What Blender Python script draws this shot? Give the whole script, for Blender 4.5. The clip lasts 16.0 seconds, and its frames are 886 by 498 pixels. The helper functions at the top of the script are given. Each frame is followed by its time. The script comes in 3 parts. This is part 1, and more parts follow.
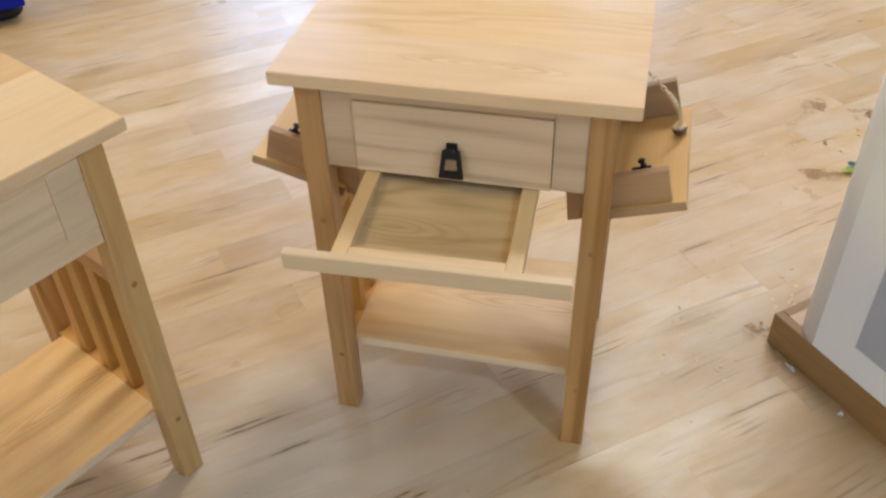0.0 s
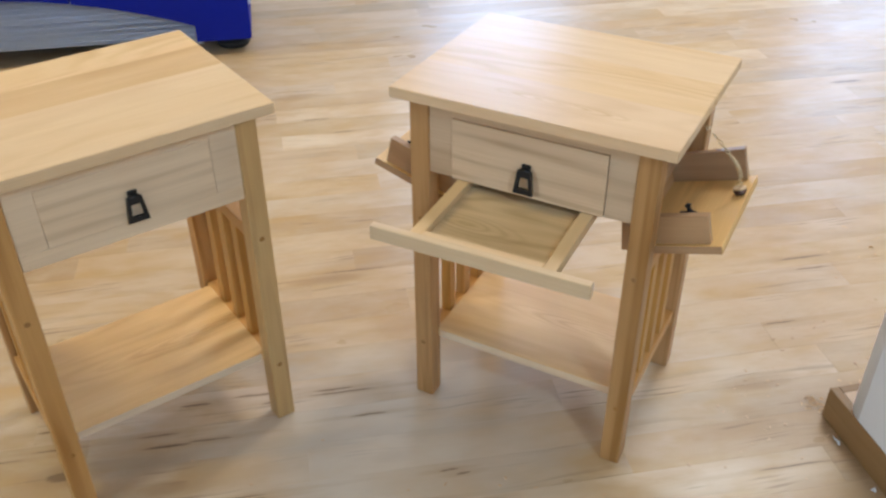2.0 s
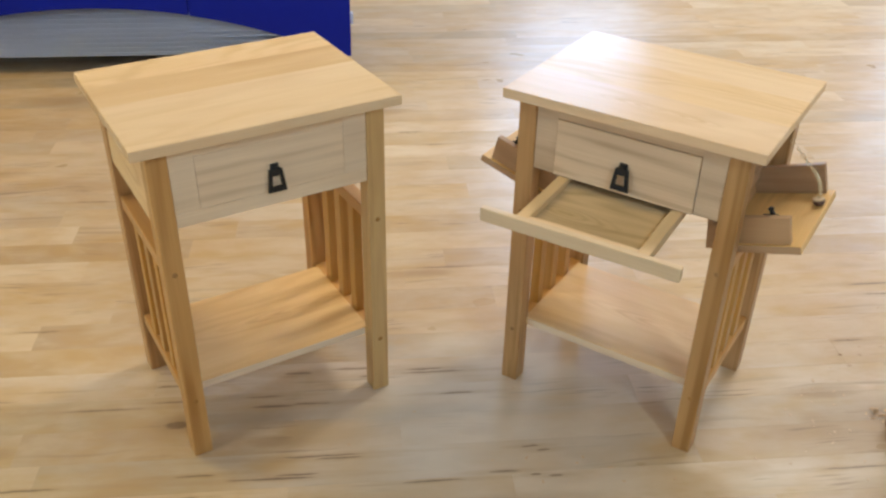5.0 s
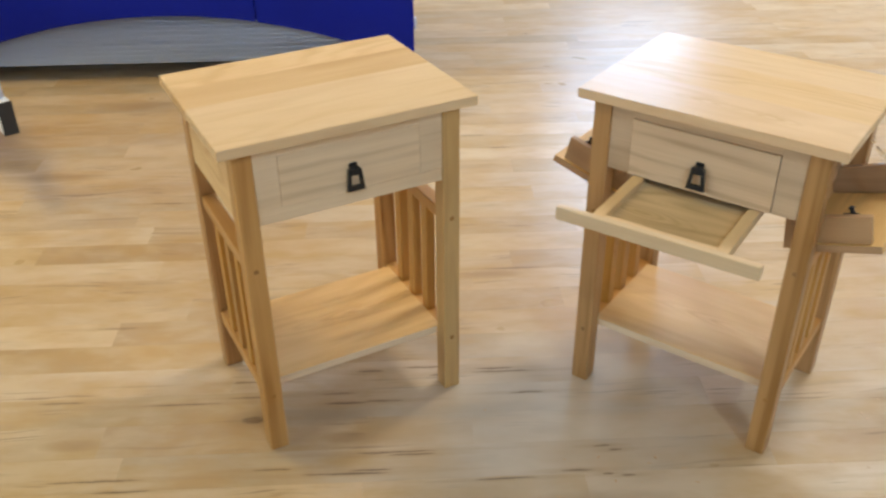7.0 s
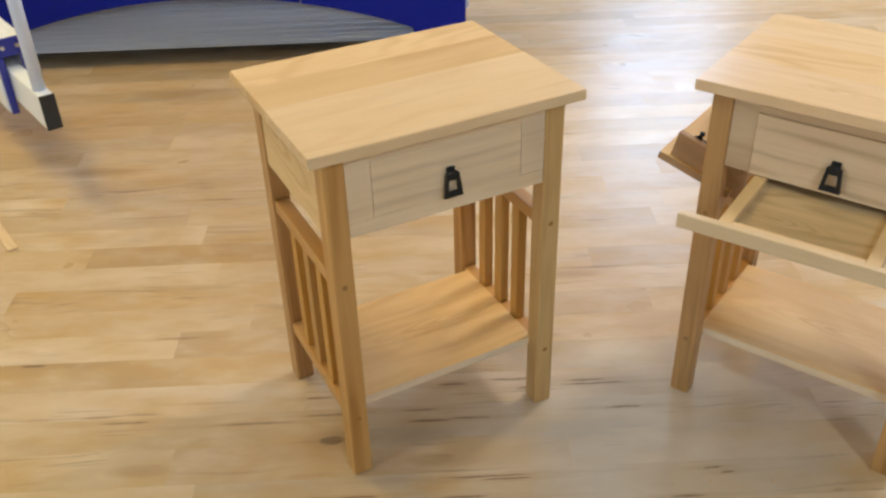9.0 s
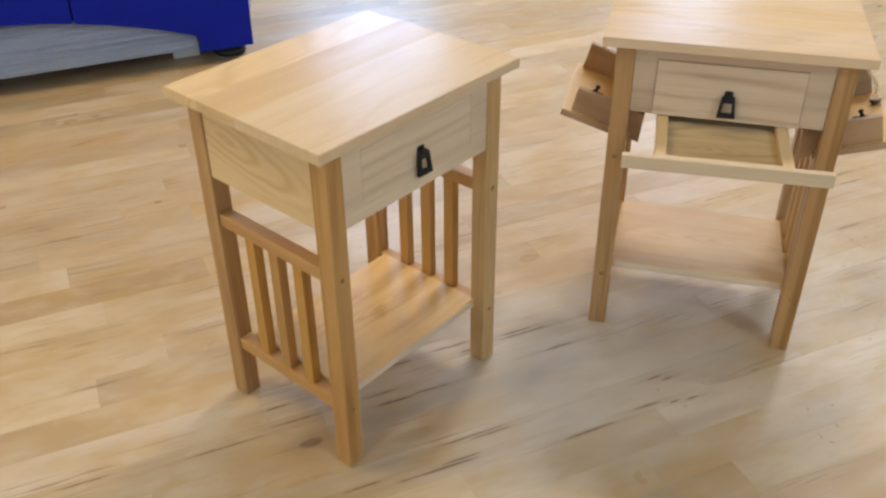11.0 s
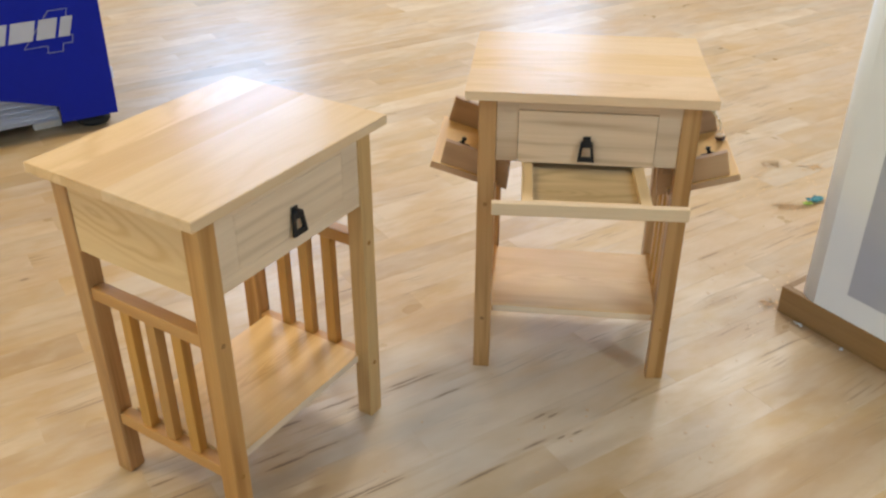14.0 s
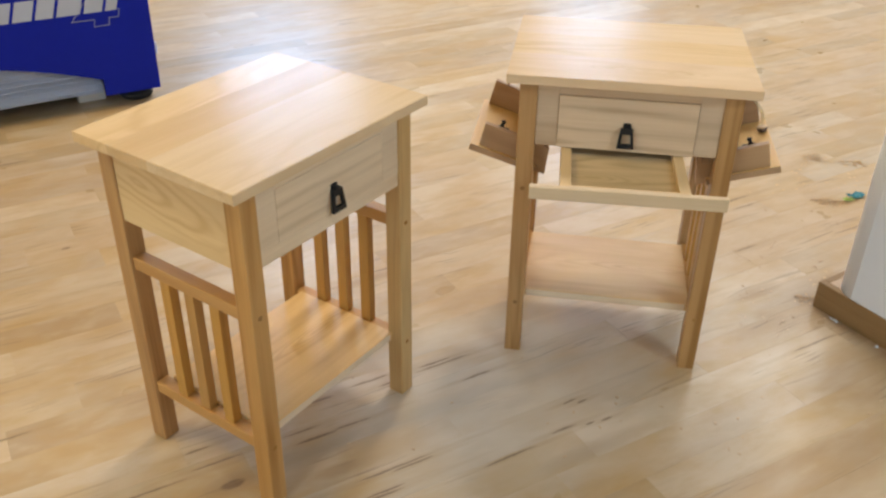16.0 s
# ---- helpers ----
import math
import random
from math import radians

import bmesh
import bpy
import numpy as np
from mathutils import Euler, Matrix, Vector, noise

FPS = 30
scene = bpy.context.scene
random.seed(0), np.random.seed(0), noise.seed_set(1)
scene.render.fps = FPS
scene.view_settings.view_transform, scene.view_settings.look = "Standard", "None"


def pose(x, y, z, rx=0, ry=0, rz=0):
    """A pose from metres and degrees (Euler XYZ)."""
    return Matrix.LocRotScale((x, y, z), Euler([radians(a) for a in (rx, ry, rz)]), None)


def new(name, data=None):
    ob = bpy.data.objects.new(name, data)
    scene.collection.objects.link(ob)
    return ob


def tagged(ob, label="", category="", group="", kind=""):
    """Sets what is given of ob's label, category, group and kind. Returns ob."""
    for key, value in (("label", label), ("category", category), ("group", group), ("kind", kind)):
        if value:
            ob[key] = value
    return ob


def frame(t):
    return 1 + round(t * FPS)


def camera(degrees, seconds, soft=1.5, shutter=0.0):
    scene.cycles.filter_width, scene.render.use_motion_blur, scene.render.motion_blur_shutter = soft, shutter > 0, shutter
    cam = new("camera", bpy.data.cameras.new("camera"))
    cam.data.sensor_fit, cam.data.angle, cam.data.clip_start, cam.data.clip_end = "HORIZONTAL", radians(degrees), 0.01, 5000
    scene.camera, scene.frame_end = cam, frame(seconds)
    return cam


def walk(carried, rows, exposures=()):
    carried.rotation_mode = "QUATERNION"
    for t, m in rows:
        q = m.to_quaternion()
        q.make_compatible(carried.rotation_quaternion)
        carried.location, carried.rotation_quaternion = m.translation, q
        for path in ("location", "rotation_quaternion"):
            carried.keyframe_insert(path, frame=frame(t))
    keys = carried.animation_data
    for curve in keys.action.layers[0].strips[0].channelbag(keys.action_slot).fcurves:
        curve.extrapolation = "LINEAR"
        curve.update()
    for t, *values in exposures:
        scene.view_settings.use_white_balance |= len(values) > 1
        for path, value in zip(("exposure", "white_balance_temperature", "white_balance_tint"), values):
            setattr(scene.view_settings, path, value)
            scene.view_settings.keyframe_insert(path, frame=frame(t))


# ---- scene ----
# ---- camera ----
cam = camera(51.62, 16.0, soft=2.4, shutter=0.5)
# seconds, eye in metres, yaw, pitch, roll in degrees
ROWS = [
    (0, 0.2208, -1.1282, 1.2345, 13.817, -40.479, -1.653),
    (0.5, 0.2970, -1.1221, 1.2410, 17.388, -39.399, -1.527),
    (1, 0.4218, -1.1303, 1.2514, 25.368, -39.073, 0.228),
    (1.5, 0.4564, -1.2288, 1.2653, 27.000, -36.586, 0.433),
    (2, 0.4751, -1.3235, 1.2784, 28.317, -34.846, -0.348),
    (2.5, 0.4810, -1.3599, 1.2858, 29.428, -33.953, -0.792),
    (3, 0.4832, -1.3629, 1.2845, 30.205, -33.723, -0.798),
    (3.5, 0.4959, -1.3688, 1.2865, 31.962, -33.396, -1.035),
    (4, 0.5350, -1.3837, 1.2830, 33.613, -34.184, 0.185),
    (4.2, 0.5214, -1.4214, 1.2865, 32.945, -33.763, 0.858),
    (6.3, 0.4869, -1.5576, 1.2827, 31.983, -31.895, 1.159),
    (6.5, 0.4904, -1.5494, 1.2899, 33.121, -32.335, 0.691),
    (7, 0.4710, -1.5698, 1.2825, 36.007, -31.971, -0.513),
    (7.5, 0.4500, -1.5862, 1.2789, 38.244, -31.905, -1.936),
    (8, 0.3865, -1.5142, 1.2609, 39.280, -33.497, -1.359),
    (8.2, 0.3810, -1.4636, 1.2567, 41.275, -33.410, -1.436),
    (10.3, -0.0567, -1.7351, 1.2597, 20.822, -34.749, -1.578),
    (10.5, -0.0848, -1.7592, 1.2653, 18.361, -34.854, -1.270),
    (11, -0.1069, -1.7890, 1.2663, 14.988, -33.917, -0.426),
    (11.5, -0.1168, -1.7977, 1.2688, 13.513, -33.320, 0.029),
    (12, -0.1252, -1.7990, 1.2677, 12.673, -32.826, 0.389),
    (12.5, -0.1276, -1.8017, 1.2717, 12.752, -32.622, 0.212),
    (13, -0.1162, -1.8014, 1.2774, 11.224, -32.223, 0.430),
    (13.5, -0.0933, -1.7978, 1.2840, 7.608, -30.931, 0.357),
    (14, -0.0931, -1.8059, 1.2834, 6.426, -30.742, 0.064),
    (14.5, -0.0969, -1.8073, 1.2812, 7.194, -31.015, 0.253),
    (15, -0.0970, -1.8082, 1.2798, 8.010, -31.814, 0.592),
    (15.5, -0.1004, -1.8129, 1.2789, 8.397, -31.757, 0.712),
    (16, -0.0996, -1.8198, 1.2807, 8.719, -31.623, 0.855),
]
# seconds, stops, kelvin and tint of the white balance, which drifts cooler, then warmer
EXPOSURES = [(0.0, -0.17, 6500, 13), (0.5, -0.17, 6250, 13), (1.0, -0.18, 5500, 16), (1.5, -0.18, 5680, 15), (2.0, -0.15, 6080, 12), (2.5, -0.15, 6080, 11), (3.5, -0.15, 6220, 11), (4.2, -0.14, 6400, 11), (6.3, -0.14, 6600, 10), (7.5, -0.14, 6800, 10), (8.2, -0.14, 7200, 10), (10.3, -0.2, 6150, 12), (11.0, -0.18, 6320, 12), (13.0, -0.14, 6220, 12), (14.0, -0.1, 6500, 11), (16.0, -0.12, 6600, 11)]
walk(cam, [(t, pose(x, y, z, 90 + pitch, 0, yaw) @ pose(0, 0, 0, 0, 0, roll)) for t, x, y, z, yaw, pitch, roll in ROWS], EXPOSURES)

# ---- world and light ----
GRAIN = 38.5                      # direction in which the floor boards and the room run
ROOM = pose(0, 0, 0, 0, 0, GRAIN)
world = bpy.data.worlds.new("world")
scene.world = world
world.use_nodes = True
sky = world.node_tree.nodes.new("ShaderNodeTexSky")
sky.sky_type, sky.sun_disc, sky.sun_elevation, sky.sun_rotation = "NISHITA", False, radians(35), radians(20)
world.node_tree.links.new(sky.outputs[0], world.node_tree.nodes["Background"].inputs[0])
world.node_tree.nodes["Background"].inputs[1].default_value = 0.1


def area_lamp(name, m, sx, sy, watts, colour):
    data = bpy.data.lights.new(name, "AREA")
    data.shape, data.size, data.size_y, data.energy, data.color = "RECTANGLE", sx, sy, watts, colour
    ob = new(name, data)
    ob.matrix_world = m
    return ob


DAY, PALE_DAY, COOL, WARM, AMBER = (0.38, 0.63, 1.0), (0.62, 0.83, 1.0), (0.60, 0.82, 1.0), (1.0, 0.98, 0.94), (1.0, 0.78, 0.23)
# daylight standing in the window openings of the far wall and of the wall behind the camera's left
area_lamp("window_light", ROOM @ pose(1.5, 6.52, 2.6, -90, 0, 0), 1.15, 1.8, 88, DAY)
area_lamp("window_light", ROOM @ pose(5.15, 6.52, 2.6, -90, 0, 0), 1.1, 1.8, 54, DAY)
area_lamp("window_light", ROOM @ pose(-5.02, -2.2, 1.45, 0, -90, 0), 1.6, 2.4, 60, PALE_DAY)
# ceiling lamps
area_lamp("ceiling_light", ROOM @ pose(0.8, -3.9, 3.82), 0.32, 0.32, 96, COOL)
area_lamp("ceiling_light", ROOM @ pose(-3.1, 1.5, 3.82), 0.4, 1.6, 74, AMBER)
for lx, ly, sx, sy, watts in ((1.5, 1.7, 1.2, 0.45, 98), (-1.8, 4.0, 2.4, 0.5, 18), (4.2, 2.6, 2.4, 0.5, 60)):
    area_lamp("ceiling_light", ROOM @ pose(lx, ly, 3.82), sx, sy, watts, WARM)


# ---- materials ----
def material(name):
    mat = bpy.data.materials.new(name)
    mat.use_nodes = True
    nt = mat.node_tree
    return mat, nt, nt.nodes["Principled BSDF"]


def add(nt, kind, **values):
    n = nt.nodes.new(kind)
    for k, v in values.items():
        n.inputs[k].default_value = v
    return n


def mathnode(nt, op, a, b=None, c=None):
    n = nt.nodes.new("ShaderNodeMath")
    n.operation = op
    for i, v in enumerate((a, b, c)):
        if v is None:
            continue
        if isinstance(v, (int, float)):
            n.inputs[i].default_value = v
        else:
            nt.links.new(v, n.inputs[i])
    return n.outputs[0]


def ramp(nt, fac, stops):
    n = nt.nodes.new("ShaderNodeValToRGB")
    while len(n.color_ramp.elements) < len(stops):
        n.color_ramp.elements.new(0.5)
    for e, (p, c) in zip(n.color_ramp.elements, stops):
        e.position, e.color = p, (*c, 1) if len(c) == 3 else c
    nt.links.new(fac, n.inputs[0])
    return n.outputs[0]


def mix(nt, fac, a, b, mode="MIX"):
    n = nt.nodes.new("ShaderNodeMix")
    n.data_type, n.blend_type = "RGBA", mode
    for i, v in ((0, fac), (6, a), (7, b)):
        if isinstance(v, (int, float)):
            n.inputs[i].default_value = v
        elif isinstance(v, tuple):
            n.inputs[i].default_value = (*v, 1)
        else:
            nt.links.new(v, n.inputs[i])
    return n.outputs[2]


def noise_at(nt, vec, scale, detail=3.0, rough=0.55, distort=0.0):
    n = add(nt, "ShaderNodeTexNoise", Scale=scale, Detail=detail, Roughness=rough, Distortion=distort)
    nt.links.new(vec, n.inputs["Vector"])
    return n.outputs["Fac"]


def stretched(nt, vec, scale):
    n = nt.nodes.new("ShaderNodeMapping")
    n.inputs["Scale"].default_value = scale
    nt.links.new(vec, n.inputs["Vector"])
    return n.outputs[0]


def grain_vector(nt, axis, island=False):
    """Object coordinates with the grain along x, moved at random from piece to piece."""
    co = nt.nodes.new("ShaderNodeTexCoord").outputs["Object"]
    if axis != "x":
        rot = nt.nodes.new("ShaderNodeMapping")
        rot.inputs["Rotation"].default_value = (0, 0, radians(90)) if axis == "y" else (0, radians(90), 0)
        nt.links.new(co, rot.inputs["Vector"])
        co = rot.outputs[0]
    rnd = nt.nodes.new("ShaderNodeNewGeometry").outputs["Random Per Island"] if island else nt.nodes.new("ShaderNodeObjectInfo").outputs["Random"]
    comb = nt.nodes.new("ShaderNodeCombineXYZ")
    for i, k in enumerate((71.0, 37.0, 53.0)):
        nt.links.new(mathnode(nt, "MULTIPLY", rnd, k), comb.inputs[i])
    vadd = nt.nodes.new("ShaderNodeVectorMath")
    nt.links.new(co, vadd.inputs[0])
    nt.links.new(comb.outputs[0], vadd.inputs[1])
    return vadd.outputs[0], rnd


def wood(name, pale, mid, dark, axis="x", rings=26.0, spread=1.0, roughness=0.42, ring_mix=0.45, tone=0.16, knots=0.0, sat_low=0.94, along=1.5, gloss=0.5, oval=None, lines=0.4, face=(1, 2), slant=-0.8, heart=0.55):
    """Softwood: cathedral rings, fine fibre, slow tone, a different tone for each piece."""
    mat, nt, bsdf = material(name)
    vec, rnd = grain_vector(nt, axis)
    low = noise_at(nt, stretched(nt, vec, (along * spread, 6 * spread, 6 * spread)), 1.0, 2.0, 0.45)
    wave = mathnode(nt, "SINE", mathnode(nt, "MULTIPLY", low, rings * 6.28))
    wave = mathnode(nt, "MULTIPLY_ADD", wave, 0.5, 0.5)
    wave = mathnode(nt, "POWER", wave, 1.8)
    fibre = noise_at(nt, stretched(nt, vec, (7, 420, 420)), 1.0, 3, 0.6)
    bsdf.inputs["Specular IOR Level"].default_value = gloss
    slow = noise_at(nt, stretched(nt, vec, (2.2, 14, 14)), 1.0, 3, 0.6)
    base = ramp(nt, slow, ((0.28, pale), (0.72, mid)))
    patch = ramp(nt, noise_at(nt, stretched(nt, vec, (2.4, 6, 6)), 1.3, 2, 0.5), ((0.40, (0.12, 0.12, 0.12)), (0.66, (1, 1, 1))))
    col = mix(nt, mathnode(nt, "MULTIPLY", mathnode(nt, "MULTIPLY", wave, patch), ring_mix), base, dark)
    # narrow dark growth lines in bands
    bend = nt.nodes.new("ShaderNodeCombineXYZ")
    nt.links.new(mathnode(nt, "MULTIPLY", noise_at(nt, stretched(nt, vec, (3, 4, 4)), 1.0, 1, 0.4), 0.05), bend.inputs[1])
    bent = nt.nodes.new("ShaderNodeVectorMath")
    nt.links.new(vec, bent.inputs[0])
    nt.links.new(bend.outputs[0], bent.inputs[1])
    line = ramp(nt, noise_at(nt, stretched(nt, bent.outputs[0], (1.1, 62, 62)), 1.0, 2, 0.5), ((0.54, (0, 0, 0)), (0.66, (1, 1, 1))))
    band = ramp(nt, noise_at(nt, stretched(nt, bent.outputs[0], (1.6, 13, 13)), 1.0, 1, 0.5), ((0.44, (0.05, 0.05, 0.05)), (0.62, (1, 1, 1))))
    col = mix(nt, mathnode(nt, "MULTIPLY", mathnode(nt, "MULTIPLY", line, band), lines), col, dark)
    if oval:
        # cathedral ovals: nested rings round one heart on the board's face
        sep = nt.nodes.new("ShaderNodeSeparateXYZ")
        nt.links.new(nt.nodes.new("ShaderNodeTexCoord").outputs["Object"], sep.inputs[0])
        sway = mathnode(nt, "MULTIPLY", mathnode(nt, "SUBTRACT", noise_at(nt, vec, 12.0, 2, 0.5), 0.5), 1.1)
        p = mathnode(nt, "DIVIDE", mathnode(nt, "SUBTRACT", sep.outputs[face[0]], oval[0]), oval[2])
        q = mathnode(nt, "ADD", mathnode(nt, "DIVIDE", mathnode(nt, "SUBTRACT", sep.outputs[face[1]], oval[1]), oval[3]), mathnode(nt, "MULTIPLY", p, slant))
        r = mathnode(nt, "ADD", mathnode(nt, "SQRT", mathnode(nt, "ADD", mathnode(nt, "MULTIPLY", p, p), mathnode(nt, "MULTIPLY", q, q))), sway)
        rings_o = mathnode(nt, "POWER", mathnode(nt, "MULTIPLY_ADD", mathnode(nt, "SINE", mathnode(nt, "MULTIPLY", r, 6.0)), 0.5, 0.5), 2.0)
        fade = ramp(nt, mathnode(nt, "MULTIPLY", r, 0.25), ((0.7, (1, 1, 1)), (1.0, (0, 0, 0))))
        col = mix(nt, mathnode(nt, "MULTIPLY", mathnode(nt, "MULTIPLY", rings_o, fade), heart), col, dark)
    col = mix(nt, mathnode(nt, "MULTIPLY", mathnode(nt, "SUBTRACT", fibre, 0.35), 0.55), col, dark)
    if knots:
        vor = add(nt, "ShaderNodeTexVoronoi", Scale=4.0)
        nt.links.new(stretched(nt, vec, (1, 2.2, 2.2)), vor.inputs["Vector"])
        spot = ramp(nt, vor.outputs["Distance"], ((0.03, (1, 1, 1)), (0.10, (0, 0, 0))))
        col = mix(nt, mathnode(nt, "MULTIPLY", spot, knots), col, (dark[0] * 0.45, dark[1] * 0.4, dark[2] * 0.35))
    hsv = nt.nodes.new("ShaderNodeHueSaturation")
    nt.links.new(mathnode(nt, "MULTIPLY_ADD", rnd, tone, 1 - tone / 2), hsv.inputs["Value"])
    nt.links.new(mathnode(nt, "MULTIPLY_ADD", rnd, tone, sat_low), hsv.inputs["Saturation"])
    nt.links.new(col, hsv.inputs["Color"])
    nt.links.new(hsv.outputs[0], bsdf.inputs["Base Color"])
    nt.links.new(mathnode(nt, "MULTIPLY_ADD", fibre, 0.18, roughness - 0.09), bsdf.inputs["Roughness"])
    bump = add(nt, "ShaderNodeBump", Strength=0.16, Distance=0.002)
    nt.links.new(mathnode(nt, "MULTIPLY_ADD", wave, 0.25, fibre), bump.inputs["Height"])
    nt.links.new(bump.outputs[0], bsdf.inputs["Normal"])
    return mat


# thin mineral streaks round the closed table and round the open one: along and across the boards, half length
STREAKS_CLOSED = (
    (-1.22, -0.258, 0.11), (-1.292, 0.226, 0.055), (-1.301, 0.826, 0.074), (-1.159, -0.287, 0.077), (-0.769, -0.032, 0.045), (-0.67, -0.06, 0.047), (-0.585, 0.045, 0.051), (-0.556, 0.017, 0.024),
    (-0.653, -0.211, 0.093), (-0.617, -0.219, 0.052), (-0.696, -0.256, 0.047), (-0.717, -0.265, 0.067), (-0.944, -0.035, 0.06), (-0.969, 0.015, 0.031), (-0.744, -0.263, 0.09), (-0.885, -0.245, 0.044),
    (-1.094, -0.049, 0.097), (-1.343, -0.031, 0.058),
)
STREAKS_OPEN = (
    (0.379, -0.322, 0.083), (-0.308, 1.137, 0.04), (0.714, 0.236, 0.052), (0.544, 0.062, 0.044), (-0.349, 0.429, 0.083), (-0.415, 0.022, 0.078), (-0.432, 0.033, 0.045), (-0.371, -0.049, 0.043),
    (-0.44, -0.292, 0.067), (-0.303, -0.279, 0.036), (-0.246, -0.291, 0.013), (-0.243, -0.216, 0.02), (-0.219, -0.228, 0.016), (-0.207, -0.296, 0.016),
)
# broad streaks and knots: along and across the boards, half length, half width
BROAD_STREAKS = (
    (1.351, 1.178, 0.066, 0.008), (-0.937, -0.104, 0.028, 0.014), (-0.947, -0.102, 0.015, 0.01), (-0.384, 1.233, 0.047, 0.0037), (0.713, 0.28, 0.072, 0.0037), (-1.055, 0.917, 0.014, 0.0045),
    (-0.088, 2.225, 0.011, 0.0045), (-1.583, 0.154, 0.033, 0.0053), (-0.751, -0.063, 0.051, 0.0042), (-0.702, 0.038, 0.035, 0.0042),
)
# softer stains: along and across the boards, half length, half width
STAINS = ((0.22, -0.64, 0.5, 0.075), (-0.05, -0.575, 0.3, 0.04), (0.53, -0.24, 0.36, 0.13), (0.464, -0.458, 0.3, 0.15), (0.314, -0.464, 0.07, 0.028), (-1.538, 1.546, 0.2, 0.07), (-1.288, -0.159, 0.07, 0.02), (-0.418, 0.403, 0.1, 0.022), (0.409, -0.104, 0.1, 0.03), (-1.699, 1.008, 0.2, 0.035), (-0.447, 1.403, 0.09, 0.03), (-0.942, -0.102, 0.055, 0.03), (-0.285, -0.354, 0.17, 0.026), (-0.334, -0.165, 0.05, 0.018), (-0.751, -0.164, 0.05, 0.02))
# patches of pale sheen painted into the floor colour: along and across the boards, half length, half width
PALE_SHEEN = ((-0.34, -0.14, 0.38, 0.32), (-0.15, 0.03, 0.2, 0.12))
# boards of a greyer brown
GREY_BOARDS = ((-0.81, -0.096, 0.19, 0.034), (-0.461, -0.102, 0.23, 0.030), (-0.204, -0.108, 0.15, 0.026))


def board_floor(name, island=False):
    """Lacquered maple boards: cream to tan, amber flames, mineral streaks, small knots, a worn gloss."""
    mat, nt, bsdf = material(name)
    vec, rnd = grain_vector(nt, "x", island)
    tone = ramp(nt, rnd, ((0.0, (0.44, 0.295, 0.155)), (0.14, (0.59, 0.46, 0.325)), (0.30, (0.53, 0.37, 0.215)), (0.46, (0.67, 0.53, 0.375)), (0.60, (0.40, 0.30, 0.195)), (0.74, (0.59, 0.42, 0.235)), (0.88, (0.56, 0.44, 0.325)), (1.0, (0.43, 0.285, 0.15))))
    # grain lines flow: a slow sideways sway before the stretched noises
    sway = noise_at(nt, stretched(nt, vec, (3.5, 5, 5)), 1.0, 1, 0.4)
    shift = nt.nodes.new("ShaderNodeCombineXYZ")
    nt.links.new(mathnode(nt, "MULTIPLY", sway, 0.05), shift.inputs[1])
    flow = nt.nodes.new("ShaderNodeVectorMath")
    nt.links.new(vec, flow.inputs[0])
    nt.links.new(shift.outputs[0], flow.inputs[1])
    vec = flow.outputs[0]
    flame = noise_at(nt, stretched(nt, vec, (4.0, 8, 8)), 1.0, 3, 0.5)
    col = mix(nt, ramp(nt, flame, ((0.42, (0, 0, 0)), (0.74, (0.8, 0.8, 0.8)))), tone, (0.51, 0.315, 0.12))
    cloud = noise_at(nt, stretched(nt, vec, (4.5, 9, 9)), 1.2, 3, 0.5)
    col = mix(nt, ramp(nt, cloud, ((0.46, (0, 0, 0)), (0.80, (0.5, 0.5, 0.5)))), col, (0.66, 0.54, 0.40))
    smear = noise_at(nt, stretched(nt, vec, (3.6, 13, 13)), 1.1, 4, 0.55)
    col = mix(nt, ramp(nt, smear, ((0.53, (0, 0, 0)), (0.80, (0.42, 0.42, 0.42)))), col, (0.36, 0.24, 0.135))
    mottle = noise_at(nt, stretched(nt, vec, (9, 20, 20)), 1.0, 4, 0.6)
    col = mix(nt, ramp(nt, mottle, ((0.48, (0, 0, 0)), (0.72, (0.45, 0.45, 0.45)))), col, (0.47, 0.29, 0.11))
    col = mix(nt, ramp(nt, mottle, ((0.28, (0.3, 0.3, 0.3)), (0.46, (0, 0, 0)))), col, (0.66, 0.53, 0.375))
    fibre = noise_at(nt, stretched(nt, vec, (9, 300, 300)), 1.0, 3, 0.6)
    col = mix(nt, mathnode(nt, "MULTIPLY", mathnode(nt, "SUBTRACT", fibre, 0.4), 0.16), col, (0.30, 0.20, 0.12))
    streak = noise_at(nt, stretched(nt, vec, (2.6, 62, 62)), 1.0, 2, 0.5)
    gate = noise_at(nt, stretched(nt, vec, (1.9, 8, 8)), 1.0, 1, 0.5)
    mask = mathnode(nt, "MULTIPLY", ramp(nt, streak, ((0.58, (0, 0, 0)), (0.72, (1, 1, 1)))), ramp(nt, gate, ((0.53, (0, 0, 0)), (0.65, (1, 1, 1)))))
    col = mix(nt, mathnode(nt, "MULTIPLY", mask, 0.40), col, (0.24, 0.155, 0.09))
    # clusters of thin dark dashes
    dash = noise_at(nt, stretched(nt, vec, (6.5, 190, 190)), 1.0, 2, 0.5)
    cluster = noise_at(nt, stretched(nt, vec, (3.2, 11, 11)), 1.0, 2, 0.5)
    dashes = mathnode(nt, "MULTIPLY", ramp(nt, dash, ((0.56, (0, 0, 0)), (0.66, (1, 1, 1)))), ramp(nt, cluster, ((0.57, (0, 0, 0)), (0.66, (1, 1, 1)))))
    col = mix(nt, mathnode(nt, "MULTIPLY", dashes, 0.7), col, (0.22, 0.14, 0.085))
    # mineral streaks and knots where the boards show them
    place = nt.nodes.new("ShaderNodeMapping")
